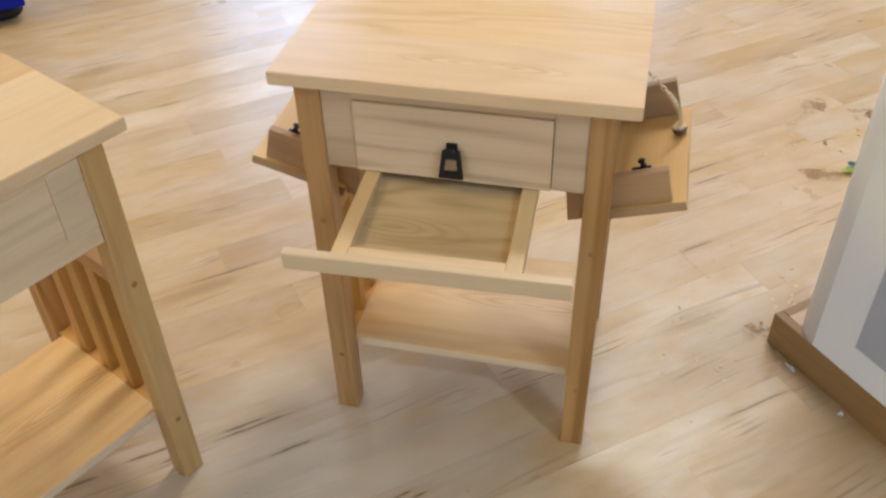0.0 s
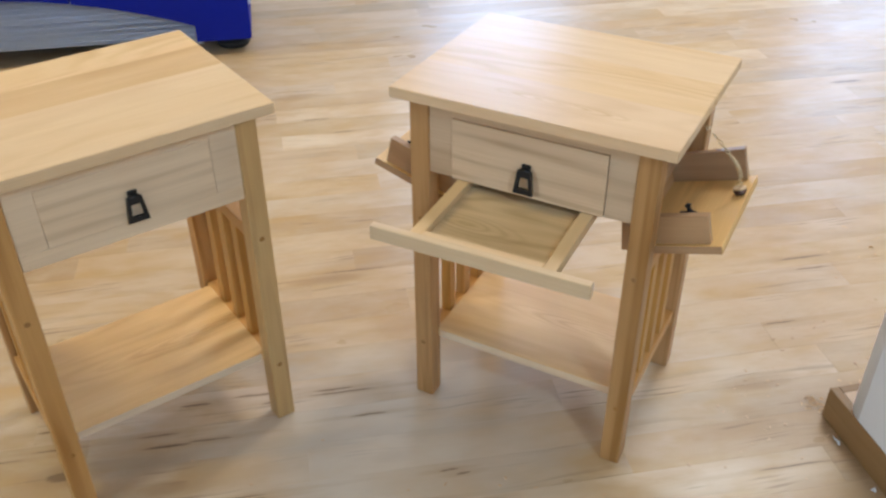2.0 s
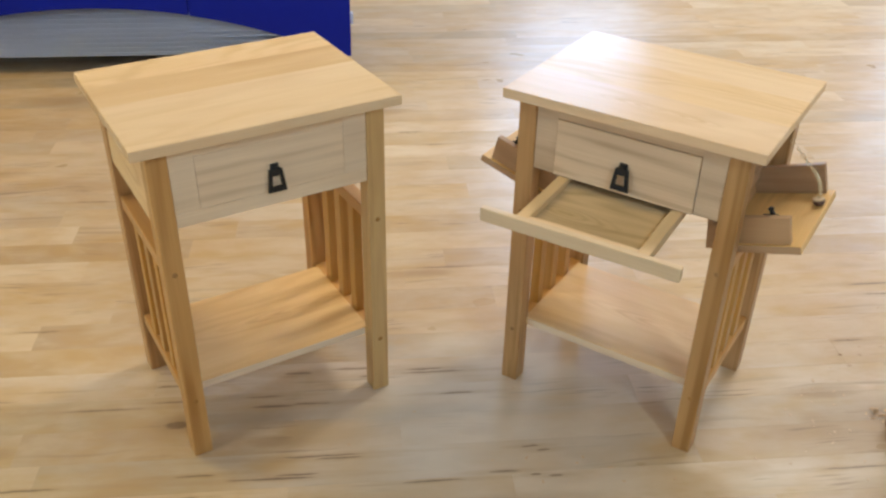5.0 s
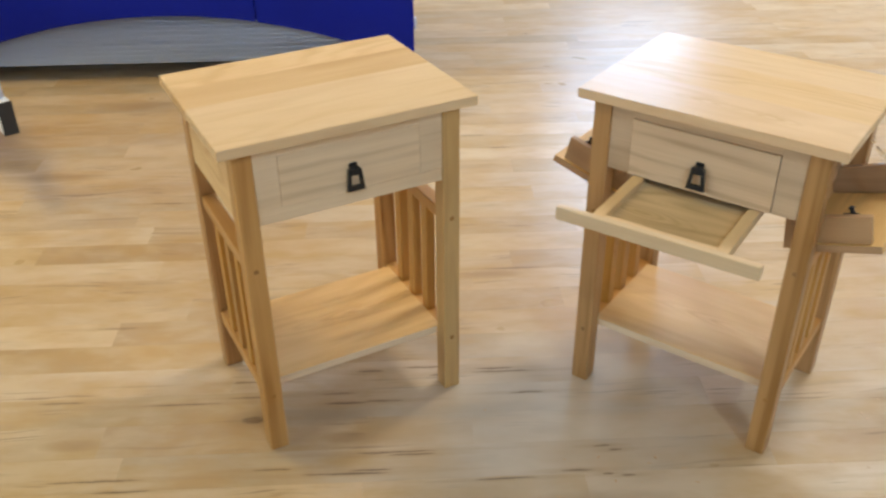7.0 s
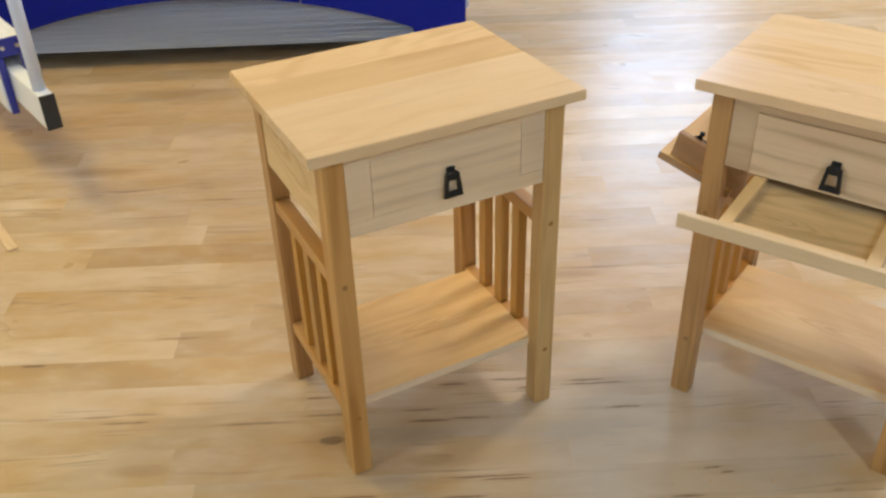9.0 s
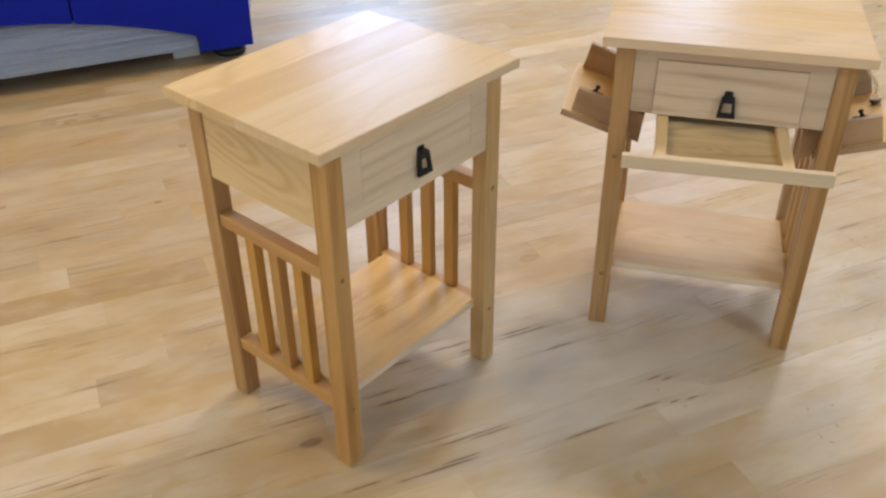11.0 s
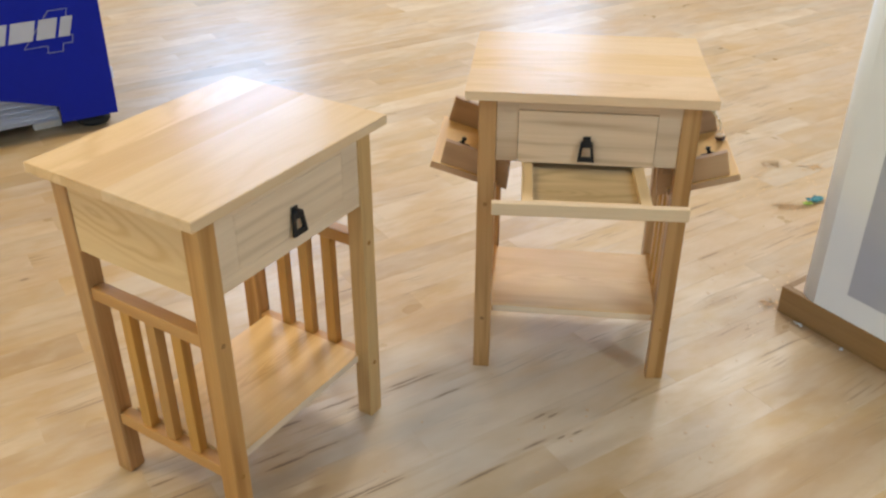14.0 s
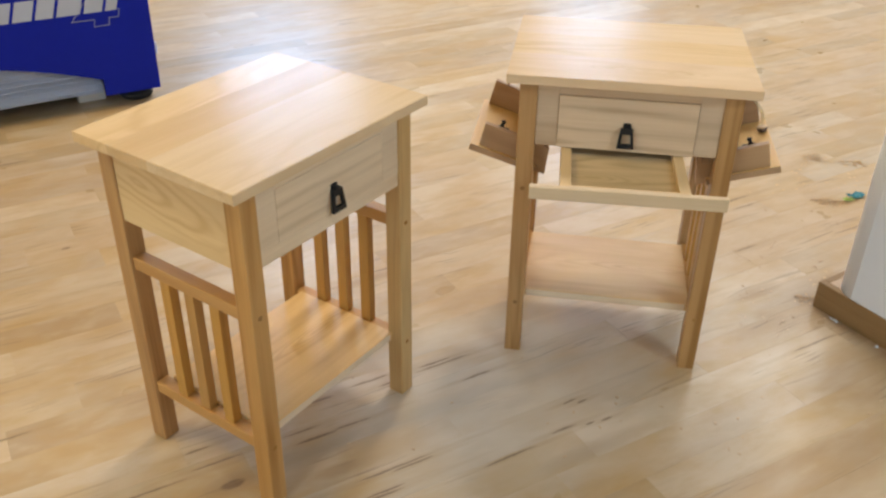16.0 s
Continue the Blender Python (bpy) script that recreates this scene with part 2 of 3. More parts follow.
    place.inputs["Rotation"].default_value = (0, 0, radians(-GRAIN))
    nt.links.new(nt.nodes.new("ShaderNodeNewGeometry").outputs["Position"], place.inputs["Vector"])
    ragged = noise_at(nt, stretched(nt, place.outputs[0], (30, 260, 1)), 1.0, 3, 0.6)
    sep = nt.nodes.new("ShaderNodeSeparateXYZ")
    nt.links.new(place.outputs[0], sep.inputs[0])
    wobble = noise_at(nt, stretched(nt, place.outputs[0], (24, 60, 1)), 1.0, 3, 0.6)
    across = mathnode(nt, "ADD", sep.outputs[1], mathnode(nt, "MULTIPLY_ADD", wobble, 0.006, -0.003))

    def nearest(marks):
        least = None
        for mu, mv, half_u, *half in marks:
            half_v = half[0] if half else 0.0027
            du = mathnode(nt, "SUBTRACT", sep.outputs[0], mu)
            dv = mathnode(nt, "SUBTRACT", across, mv)
            du, dv = mathnode(nt, "DIVIDE", du, half_u), mathnode(nt, "DIVIDE", dv, half_v)
            r2 = mathnode(nt, "MULTIPLY_ADD", du, du, mathnode(nt, "MULTIPLY", dv, dv))
            least = r2 if least is None else mathnode(nt, "MINIMUM", least, r2)
        return least

    r2 = nearest(STREAKS_CLOSED + STREAKS_OPEN + BROAD_STREAKS)
    soft = mathnode(nt, "MULTIPLY_ADD", ragged, 0.9, 0.1)
    blot = mathnode(nt, "MULTIPLY", mathnode(nt, "MAXIMUM", mathnode(nt, "SUBTRACT", 1.0, nearest(STAINS)), 0.0), mathnode(nt, "ADD", smear, 0.3))
    col = mix(nt, mathnode(nt, "MULTIPLY", blot, 0.75), col, (0.36, 0.225, 0.11))
    dull = mathnode(nt, "MULTIPLY", mathnode(nt, "MAXIMUM", mathnode(nt, "SUBTRACT", 1.0, nearest(GREY_BOARDS)), 0.0), mathnode(nt, "ADD", smear, 0.4))
    col = mix(nt, mathnode(nt, "MULTIPLY", dull, 0.75), col, (0.38, 0.30, 0.21))
    # whitish sheen of the overhead light, mixed into the base colour
    sheen = mathnode(nt, "MULTIPLY", mathnode(nt, "MAXIMUM", mathnode(nt, "SUBTRACT", 1.0, nearest(PALE_SHEEN)), 0.0), mathnode(nt, "ADD", cloud, 0.25))
    col = mix(nt, mathnode(nt, "MULTIPLY", sheen, 0.75), col, (0.72, 0.605, 0.47))
    halo = mathnode(nt, "MULTIPLY", mathnode(nt, "MAXIMUM", mathnode(nt, "MULTIPLY_ADD", r2, -0.09, 1.0), 0.0), soft)
    col = mix(nt, mathnode(nt, "MULTIPLY", halo, 0.6), col, (0.40, 0.25, 0.12))
    inside = mathnode(nt, "MULTIPLY", mathnode(nt, "MAXIMUM", mathnode(nt, "SUBTRACT", 1.0, r2), 0.0), mathnode(nt, "MULTIPLY_ADD", ragged, 4.0, -0.7))
    col = mix(nt, ramp(nt, inside, ((0.10, (0, 0, 0)), (0.85, (0.85, 0.85, 0.85)))), col, (0.19, 0.12, 0.07))
    nt.links.new(col, bsdf.inputs["Base Color"])
    wear = noise_at(nt, stretched(nt, vec, (4, 5, 5)), 1.0, 3, 0.6)
    nt.links.new(mathnode(nt, "MULTIPLY_ADD", wear, 0.18, 0.22), bsdf.inputs["Roughness"])
    bump = add(nt, "ShaderNodeBump", Strength=0.10, Distance=0.002)
    nt.links.new(mathnode(nt, "ADD", fibre, mathnode(nt, "MULTIPLY", wear, 1.5)), bump.inputs["Height"])
    nt.links.new(bump.outputs[0], bsdf.inputs["Normal"])
    return mat


def coated(name, colour, roughness=0.4, metallic=0.0, speckle=0.06, scale=40.0, bump_strength=0.05, gloss=0.5):
    """Paint, plastic or metal with faint mottling and dust."""
    mat, nt, bsdf = material(name)
    co = nt.nodes.new("ShaderNodeTexCoord").outputs["Object"]
    n1, n2 = noise_at(nt, co, scale, 4, 0.6), noise_at(nt, co, scale / 12, 3, 0.6)
    lo, hi = tuple(max(0.0, c * (1 - speckle)) for c in colour), tuple(min(1.0, c * (1 + speckle)) for c in colour)
    both = mathnode(nt, "MULTIPLY_ADD", n2, 0.6, mathnode(nt, "MULTIPLY", n1, 0.4))
    nt.links.new(ramp(nt, both, ((0.3, lo), (0.7, hi))), bsdf.inputs["Base Color"])
    nt.links.new(mathnode(nt, "MULTIPLY_ADD", n2, 0.2, roughness - 0.1), bsdf.inputs["Roughness"])
    bsdf.inputs["Metallic"].default_value = metallic
    bsdf.inputs["Specular IOR Level"].default_value = gloss
    bump = add(nt, "ShaderNodeBump", Strength=bump_strength, Distance=0.001)
    nt.links.new(n1, bump.inputs["Height"])
    nt.links.new(bump.outputs[0], bsdf.inputs["Normal"])
    return mat


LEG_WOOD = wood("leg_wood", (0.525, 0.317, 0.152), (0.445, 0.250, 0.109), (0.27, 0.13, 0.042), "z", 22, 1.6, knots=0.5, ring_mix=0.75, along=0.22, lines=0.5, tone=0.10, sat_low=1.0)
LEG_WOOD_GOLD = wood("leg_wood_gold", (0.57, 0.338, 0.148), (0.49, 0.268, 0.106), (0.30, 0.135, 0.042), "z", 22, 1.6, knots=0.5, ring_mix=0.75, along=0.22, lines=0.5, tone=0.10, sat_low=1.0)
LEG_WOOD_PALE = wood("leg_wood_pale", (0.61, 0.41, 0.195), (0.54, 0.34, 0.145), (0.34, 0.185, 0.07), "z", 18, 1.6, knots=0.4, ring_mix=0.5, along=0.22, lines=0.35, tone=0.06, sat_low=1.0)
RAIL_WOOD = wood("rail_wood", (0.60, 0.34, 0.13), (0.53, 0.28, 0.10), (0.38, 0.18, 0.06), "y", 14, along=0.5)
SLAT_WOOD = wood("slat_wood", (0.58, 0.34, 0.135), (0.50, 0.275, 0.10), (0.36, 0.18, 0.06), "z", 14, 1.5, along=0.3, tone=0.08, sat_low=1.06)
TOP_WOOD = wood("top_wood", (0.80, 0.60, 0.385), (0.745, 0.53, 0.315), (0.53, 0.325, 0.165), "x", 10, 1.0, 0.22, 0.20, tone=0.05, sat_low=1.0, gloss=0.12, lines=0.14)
TOP_WOOD_TAN = wood("top_wood_tan", (0.715, 0.50, 0.295), (0.655, 0.44, 0.24), (0.47, 0.28, 0.13), "x", 9, 0.8, 0.22, 0.30, tone=0.05, sat_low=0.98, gloss=0.12, lines=0.12)
TOP_WOOD_LINED = wood("top_wood_lined", (0.80, 0.59, 0.365), (0.745, 0.52, 0.30), (0.47, 0.27, 0.115), "x", 15, 1.2, 0.22, 0.34, tone=0.05, sat_low=1.02, gloss=0.12, lines=0.22)
PALE_WOOD = wood("pale_wood", (0.80, 0.63, 0.445), (0.735, 0.55, 0.36), (0.47, 0.31, 0.175), "x", 12, 1.0, 0.48, 0.46, along=0.3, tone=0.06, lines=0.42)
DRAWER_WOOD = wood("drawer_wood", (0.735, 0.56, 0.385), (0.655, 0.475, 0.305), (0.37, 0.225, 0.12), "x", 14, 1.0, 0.48, 0.50, along=0.3, tone=0.08, lines=0.5)
APRON_WOOD = wood("apron_wood", (0.67, 0.49, 0.32), (0.59, 0.42, 0.265), (0.33, 0.20, 0.105), "x", 14, 1.0, 0.48, 0.55, along=0.3, tone=0.08, lines=0.6)
TOP_WOOD_FIGURED = wood("top_wood_figured", (0.80, 0.60, 0.40), (0.745, 0.53, 0.335), (0.53, 0.325, 0.165), "x", 10, 1.0, 0.22, 0.20, tone=0.05, sat_low=1.0, gloss=0.12, lines=0.16, oval=(0.03, -0.118, 0.032, 0.0042), face=(0, 1), slant=0.3, heart=0.42)
SIDE_WOOD = wood("side_wood", (0.80, 0.57, 0.29), (0.74, 0.50, 0.235), (0.57, 0.32, 0.11), "y", 12, 0.9, 0.45, 0.15, tone=0.10, oval=(0.075, 0.590, 0.062, 0.0145), lines=0.25)
SHELF_WOOD = wood("shelf_wood", (0.77, 0.51, 0.24), (0.69, 0.42, 0.17), (0.50, 0.25, 0.085), "x", 14, 1.0, 0.32, 0.36, tone=0.10, lines=0.22, oval=(0.10, -0.012, 0.055, 0.0065), face=(0, 1), slant=0.15, heart=0.40)
TRAY_WOOD = wood("tray_wood", (0.75, 0.56, 0.35), (0.69, 0.495, 0.29), (0.52, 0.33, 0.16), "x", 12)
TRAY_SIDE_WOOD = wood("tray_side_wood", (0.73, 0.53, 0.30), (0.67, 0.465, 0.25), (0.52, 0.33, 0.16), "y", 12)
PLY_WOOD = wood("ply_wood", (0.70, 0.54, 0.35), (0.53, 0.385, 0.22), (0.30, 0.195, 0.095), "x", 8, 1.5, 0.55, 0.45, knots=0.9, lines=0.35, oval=(-0.06, -0.255, 0.030, 0.008), face=(0, 1), slant=0.3, heart=0.28)
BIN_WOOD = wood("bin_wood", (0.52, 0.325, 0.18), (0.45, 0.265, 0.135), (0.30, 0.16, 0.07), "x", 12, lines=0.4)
FLAP_WOOD = wood("flap_wood", (0.80, 0.51, 0.20), (0.73, 0.43, 0.15), (0.48, 0.28, 0.11), "y", 10, 0.8)
PLINTH_WOOD = wood("plinth_wood", (0.34, 0.205, 0.09), (0.28, 0.165, 0.07), (0.18, 0.10, 0.04), "x", 14, 0.7, 0.5, 0.2)
BIN_PALE = wood("strip_wood", (0.66, 0.46, 0.28), (0.60, 0.41, 0.25), (0.45, 0.28, 0.15), "x", 12)
PEG_WOOD = wood("peg_wood", (0.42, 0.24, 0.10), (0.36, 0.19, 0.075), (0.22, 0.11, 0.04), "z", 12, roughness=0.8, gloss=0.1)
SHAVING_WOOD = wood("shaving_wood", (0.76, 0.53, 0.27), (0.70, 0.47, 0.22), (0.52, 0.32, 0.13), "x", 6, tone=0.06)
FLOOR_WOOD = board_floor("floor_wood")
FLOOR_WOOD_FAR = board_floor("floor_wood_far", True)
JOINT = coated("joint_filler", (0.34, 0.24, 0.15), 0.7)
WALL_PAINT = coated("wall_paint", (0.80, 0.78, 0.74), 0.7, 0, 0.03, 6)
CEILING_PAINT = coated("ceiling_paint", (0.82, 0.81, 0.79), 0.8, 0, 0.03, 6)
BLUE_PAINT = coated("blue_paint", (0.003, 0.014, 0.33), 0.5, 0, 0.10, 30, gloss=0.18)
BLUE_PAINT_DARK = coated("blue_plate_paint", (0.02, 0.03, 0.28), 0.45, 0, 0.10, 30)
GREY_PLASTIC = coated("grey_plastic", (0.66, 0.735, 0.92), 0.7, 0, 0.03, 25, gloss=0.15)
WHITE_PAINT = coated("white_paint", (0.84, 0.87, 0.91), 0.4, 0, 0.04, 8)
CABINET_GREY = coated("cabinet_grey", (0.44, 0.465, 0.55), 0.5, 0, 0.06, 12)
LETTER_WHITE = coated("lettering_white", (0.46, 0.49, 0.58), 0.5)
BLACK_IRON = coated("black_iron", (0.012, 0.012, 0.014), 0.38, 0.3, 0.2, 90, 0.25)
BLACK_RUBBER = coated("black_rubber", (0.022, 0.022, 0.024), 0.7, 0, 0.2, 60)
STEEL = coated("steel", (0.62, 0.62, 0.64), 0.28, 1.0)
BRASS = coated("brass_chain", (0.86, 0.77, 0.56), 0.25, 1.0)
KNOB_BROWN = coated("knob_brown", (0.16, 0.075, 0.05), 0.4, 0, 0.2)
SCRAP_TEAL = coated("scrap_teal", (0.045, 0.21, 0.25), 0.6, 0, 0.3)
SCRAP_GREEN = coated("scrap_green", (0.42, 0.55, 0.12), 0.6, 0, 0.3)


# ---- building blocks ----
def part(name, bm, mat, parent=None, label="", m=None):
    me = bpy.data.meshes.new(name)
    bm.to_mesh(me)
    bm.free()
    me.materials.append(mat)
    ob = new(name, me)
    if parent is not None:
        ob.parent = parent
    if m is not None:
        ob.matrix_local = m
    if label:
        ob["label"] = label
    return ob


def add_box(bm, x0, x1, y0, y1, z0, z1, m=None):
    vs = [bm.verts.new((x, y, z)) for z in (z0, z1) for x, y in ((x0, y0), (x1, y0), (x1, y1), (x0, y1))]
    if m is not None:
        for v in vs:
            v.co = m @ v.co
    for f in ((3, 2, 1, 0), (4, 5, 6, 7), (0, 1, 5, 4), (1, 2, 6, 5), (2, 3, 7, 6), (3, 0, 4, 7)):
        bm.faces.new([vs[i] for i in f])
    return vs


def box(x0, x1, y0, y1, z0, z1, bevel=0.0012, segments=1, m=None):
    bm = bmesh.new()
    add_box(bm, x0, x1, y0, y1, z0, z1, m)
    if bevel:
        bmesh.ops.bevel(bm, geom=bm.edges[:], offset=bevel, segments=segments, profile=0.5, affect="EDGES")
    return bm


def prism(points, depth, m=None, bevel=0.0):
    """A flat outline in x and z, given depth along y."""
    bm = bmesh.new()
    front = [bm.verts.new((x, 0, z)) for x, z in points]
    back = [bm.verts.new((x, depth, z)) for x, z in points]
    n = len(points)
    bm.faces.new(front)
    bm.faces.new(back[::-1])
    for i in range(n):
        bm.faces.new((front[i], back[i], back[(i + 1) % n], front[(i + 1) % n]))
    bmesh.ops.recalc_face_normals(bm, faces=bm.faces[:])
    if bevel:
        bmesh.ops.bevel(bm, geom=bm.edges[:], offset=bevel, segments=1, affect="EDGES")
    if m is not None:
        bm.transform(m)
    return bm


def rod(radius, length, m=None, segments=20, bevel=0.0, top=None):
    """A round bar along z from 0."""
    bm = bmesh.new()
    bmesh.ops.create_cone(bm, cap_ends=True, segments=segments, radius1=radius, radius2=radius if top is None else top, depth=length)
    bm.transform(Matrix.Translation((0, 0, length / 2)))
    if bevel:
        rims = [e for e in bm.edges if abs(e.verts[0].co.z - e.verts[1].co.z) < 1e-6]
        bmesh.ops.bevel(bm, geom=rims, offset=bevel, segments=2, affect="EDGES")
    for f in bm.faces:
        f.smooth = len(f.verts) == 4
    if m is not None:
        bm.transform(m)
    return bm


def thing(name, m, label, category, group="", kind=""):
    ob = new(name)
    ob.matrix_world = m
    ob.empty_display_size = 0.1
    return tagged(ob, label, category, group, kind)


# ---- room ----
def room_box(name, x0, x1, y0, y1, z0, z1, mat, label, category):
    ob = part(name, box(x0, x1, y0, y1, z0, z1, 0), mat)
    ob.matrix_world = ROOM
    return tagged(ob, label, category, kind="structure")


X0, X1, Y0, Y1, HIGH = -5.0, 8.0, -5.0, 6.5, 3.9
room_box("ceiling", X0 - 0.2, X1 + 0.2, Y0 - 0.2, Y1 + 0.2, HIGH, HIGH + 0.15, CEILING_PAINT, "plain white painted ceiling of the workshop", "ceiling")
def wall_west():
    bm = bmesh.new()
    y0, y1, z0, z1 = -3.45, -0.95, 0.60, 2.30
    for box_y, box_z in (((Y0, Y1), (0, z0)), ((Y0, Y1), (z1, HIGH)), ((Y0, y0), (z0, z1)), ((y1, Y1), (z0, z1))):
        add_box(bm, X0 - 0.2, X0, *box_y, *box_z)
    ob = part("wall_west", bm, WALL_PAINT)
    ob.matrix_world = ROOM
    tagged(ob, "plain off-white workshop wall with a window opening", "wall", kind="structure")


wall_west()
room_box("wall_east", X1, X1 + 0.2, Y0, Y1, 0, HIGH, WALL_PAINT, "plain off-white painted workshop wall", "wall")
room_box("wall_south", X0, X1, Y0 - 0.2, Y0, 0, HIGH, WALL_PAINT, "plain off-white painted workshop wall", "wall")


def wall_with_openings():
    bm = bmesh.new()
    zs, y0, y1 = (1.65, 3.55), Y1, Y1 + 0.2
    xs = (X0 - 0.2, 0.87, 2.13, 4.55, 5.75, X1 + 0.2)
    add_box(bm, xs[0], xs[5], y0, y1, 0, zs[0])
    add_box(bm, xs[0], xs[5], y0, y1, zs[1], HIGH)
    for a, b in ((0, 1), (2, 3), (4, 5)):
        add_box(bm, xs[a], xs[b], y0, y1, zs[0], zs[1])
    ob = part("wall_north", bm, WALL_PAINT)
    ob.matrix_world = ROOM
    tagged(ob, "plain off-white workshop wall with two window openings", "wall", kind="structure")


wall_with_openings()


# ---- side tables ----
W, D, H, T = 0.470, 0.3705, 0.661, 0.0185      # top: width, depth, height, thickness
LX, LY, LW = 0.1920, 0.1480, 0.0350            # leg centres and section
APRON = 0.511                                # underside of the aprons


def pull(parent, x, y, z):
    """Black mission-style pull: a square mount and a hanging trapezoid ring."""
    ob = part("drawer_pull", box(x - 0.0075, x + 0.0075, y - 0.004, y, z - 0.004, z + 0.011, 0.0015), BLACK_IRON, parent, "black iron drawer pull")
    part("pull_knuckle", rod(0.0045, 0.016, pose(x - 0.008, y - 0.006, z + 0.001, 0, 90, 0), 14, 0.001), BLACK_IRON, ob)
    outer = ((-0.0115, 0.002), (0.0115, 0.002), (0.0165, -0.038), (-0.0165, -0.038))
    inner = ((-0.0072, -0.009), (0.0072, -0.009), (0.0092, -0.029), (-0.0092, -0.029))
    bm = bmesh.new()
    rings = []
    for pts in (outer, inner):
        rings.append([[bm.verts.new((px, py, pz)) for px, pz in pts] for py in (-0.003, 0.003)])
    for i in range(4):
        j = (i + 1) % 4
        (of, ob_), (jf, jb) = rings
        bm.faces.new((of[i], of[j], jf[j], jf[i]))
        bm.faces.new((ob_[j], ob_[i], jb[i], jb[j]))
        bm.faces.new((of[j], of[i], ob_[i], ob_[j]))
        bm.faces.new((jf[i], jf[j], jb[j], jb[i]))
    bmesh.ops.recalc_face_normals(bm, faces=bm.faces[:])
    bm.transform(pose(x, y - 0.0075, z, -5, 0, 0))
    part("pull_ring", bm, BLACK_IRON, ob)


def table_frame(table, cut, low, boards, legs, front, gap=0.0004, right_gap=0.0004):
    """What both tables share: top boards, legs, rails, slats, shelf, front and back aprons, drawer."""
    a = -D / 2
    for width, mat in boards:
        b = min(a + width, D / 2)
        bm = box(-W / 2, W / 2, a, b, H - T, H, 0)
        outer = []
        for e in bm.edges:
            p, q = e.verts[0].co, e.verts[1].co
            rim = abs(p.y + q.y) > D - 0.002
            if rim or (abs(p.x + q.x) > W - 0.002 and abs(p.z - q.z) < 1e-5):
                outer.append(e)
        bmesh.ops.bevel(bm, geom=outer, offset=0.0011, segments=2, affect="EDGES")
        part("tabletop_board", bm, mat, table)
        a = b
    for sx in (-1, 1):
        for sy in (-1, 1):
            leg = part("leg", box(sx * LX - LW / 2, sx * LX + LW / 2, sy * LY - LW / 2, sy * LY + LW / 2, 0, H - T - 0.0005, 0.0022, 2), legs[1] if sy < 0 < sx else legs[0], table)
            if sy < 0:
                for z in (0.413, 0.132):
                    part("peg", rod(0.0048, 0.004, pose(sx * LX, -LY - LW / 2 + 0.003, z, 90, 0, 0), 12, 0.0008), PEG_WOOD, leg, "dark end-grain peg")
        reach = LY - LW / 2
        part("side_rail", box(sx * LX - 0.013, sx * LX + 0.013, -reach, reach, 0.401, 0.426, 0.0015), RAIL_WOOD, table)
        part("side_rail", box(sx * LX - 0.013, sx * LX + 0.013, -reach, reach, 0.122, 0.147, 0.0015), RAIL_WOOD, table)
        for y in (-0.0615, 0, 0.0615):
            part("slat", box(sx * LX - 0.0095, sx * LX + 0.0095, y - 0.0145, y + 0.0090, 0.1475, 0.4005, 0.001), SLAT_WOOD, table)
    shelf = part("shelf", box(-LX + 0.0135, LX - 0.0135, -0.139, 0.113, 0.1345, 0.1525, 0.0014), SHELF_WOOD, table)
    # thin pale strip: the key light on the front edge, put in as colour
    part("shelf_edge", box(-LX + 0.022, LX - 0.022, -0.1398, -0.1391, 0.1360, 0.1510, 0), PALE_WOOD, shelf, "front edge of the shelf, painted pale for the key light")
    # front: the drawer front is cut out of the apron, so the grain runs on
    y0, y1, lx = -0.1620, -0.1440, LX - LW / 2
    dx0, dx1, dz0, dz1 = cut
    part("front_apron", box(-lx, dx0 - gap, y0, y1, low, H - T - 0.0006, 0.0006), front, table)
    part("front_apron", box(dx1 + right_gap, lx, y0, y1, low, H - T - 0.0006, 0.0006), front, table)
    part("front_apron", box(dx0 - 0.001, dx1 + 0.001, y0, y1, dz1 + gap, H - T - 0.0006, 0.0006), front, table)
    # unseen strips added behind the drawer's side gaps to block light from below
    for x in (dx0 - 0.014, dx1 - 0.0012):
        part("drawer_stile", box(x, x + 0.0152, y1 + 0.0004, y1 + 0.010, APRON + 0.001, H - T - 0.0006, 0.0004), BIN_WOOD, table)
    part("back_apron", box(-lx, lx, 0.1425, 0.1605, APRON, H - T - 0.0006, 0.0012), PALE_WOOD, table)
    return dx0, dx1, dz0, dz1, y0, y1


def drawer(table, cut, out, wood_mat, pull_x, pull_z):
    dx0, dx1, dz0, dz1, y0, y1 = cut
    front = part("drawer_front", box(dx0, dx1, y0 - out, y1 - out, dz0, dz1, 0.0007), wood_mat, table)
    for x in (dx0 + 0.0015, dx1 - 0.0115):
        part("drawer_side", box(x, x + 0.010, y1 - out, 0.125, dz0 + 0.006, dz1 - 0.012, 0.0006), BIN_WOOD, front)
    part("drawer_bottom", box(dx0 + 0.016, dx1 - 0.016, y1 - out, 0.125, dz0 + 0.008, dz0 + 0.014, 0), PLY_WOOD, front)
    pull(front, pull_x, y0 - out, pull_z)


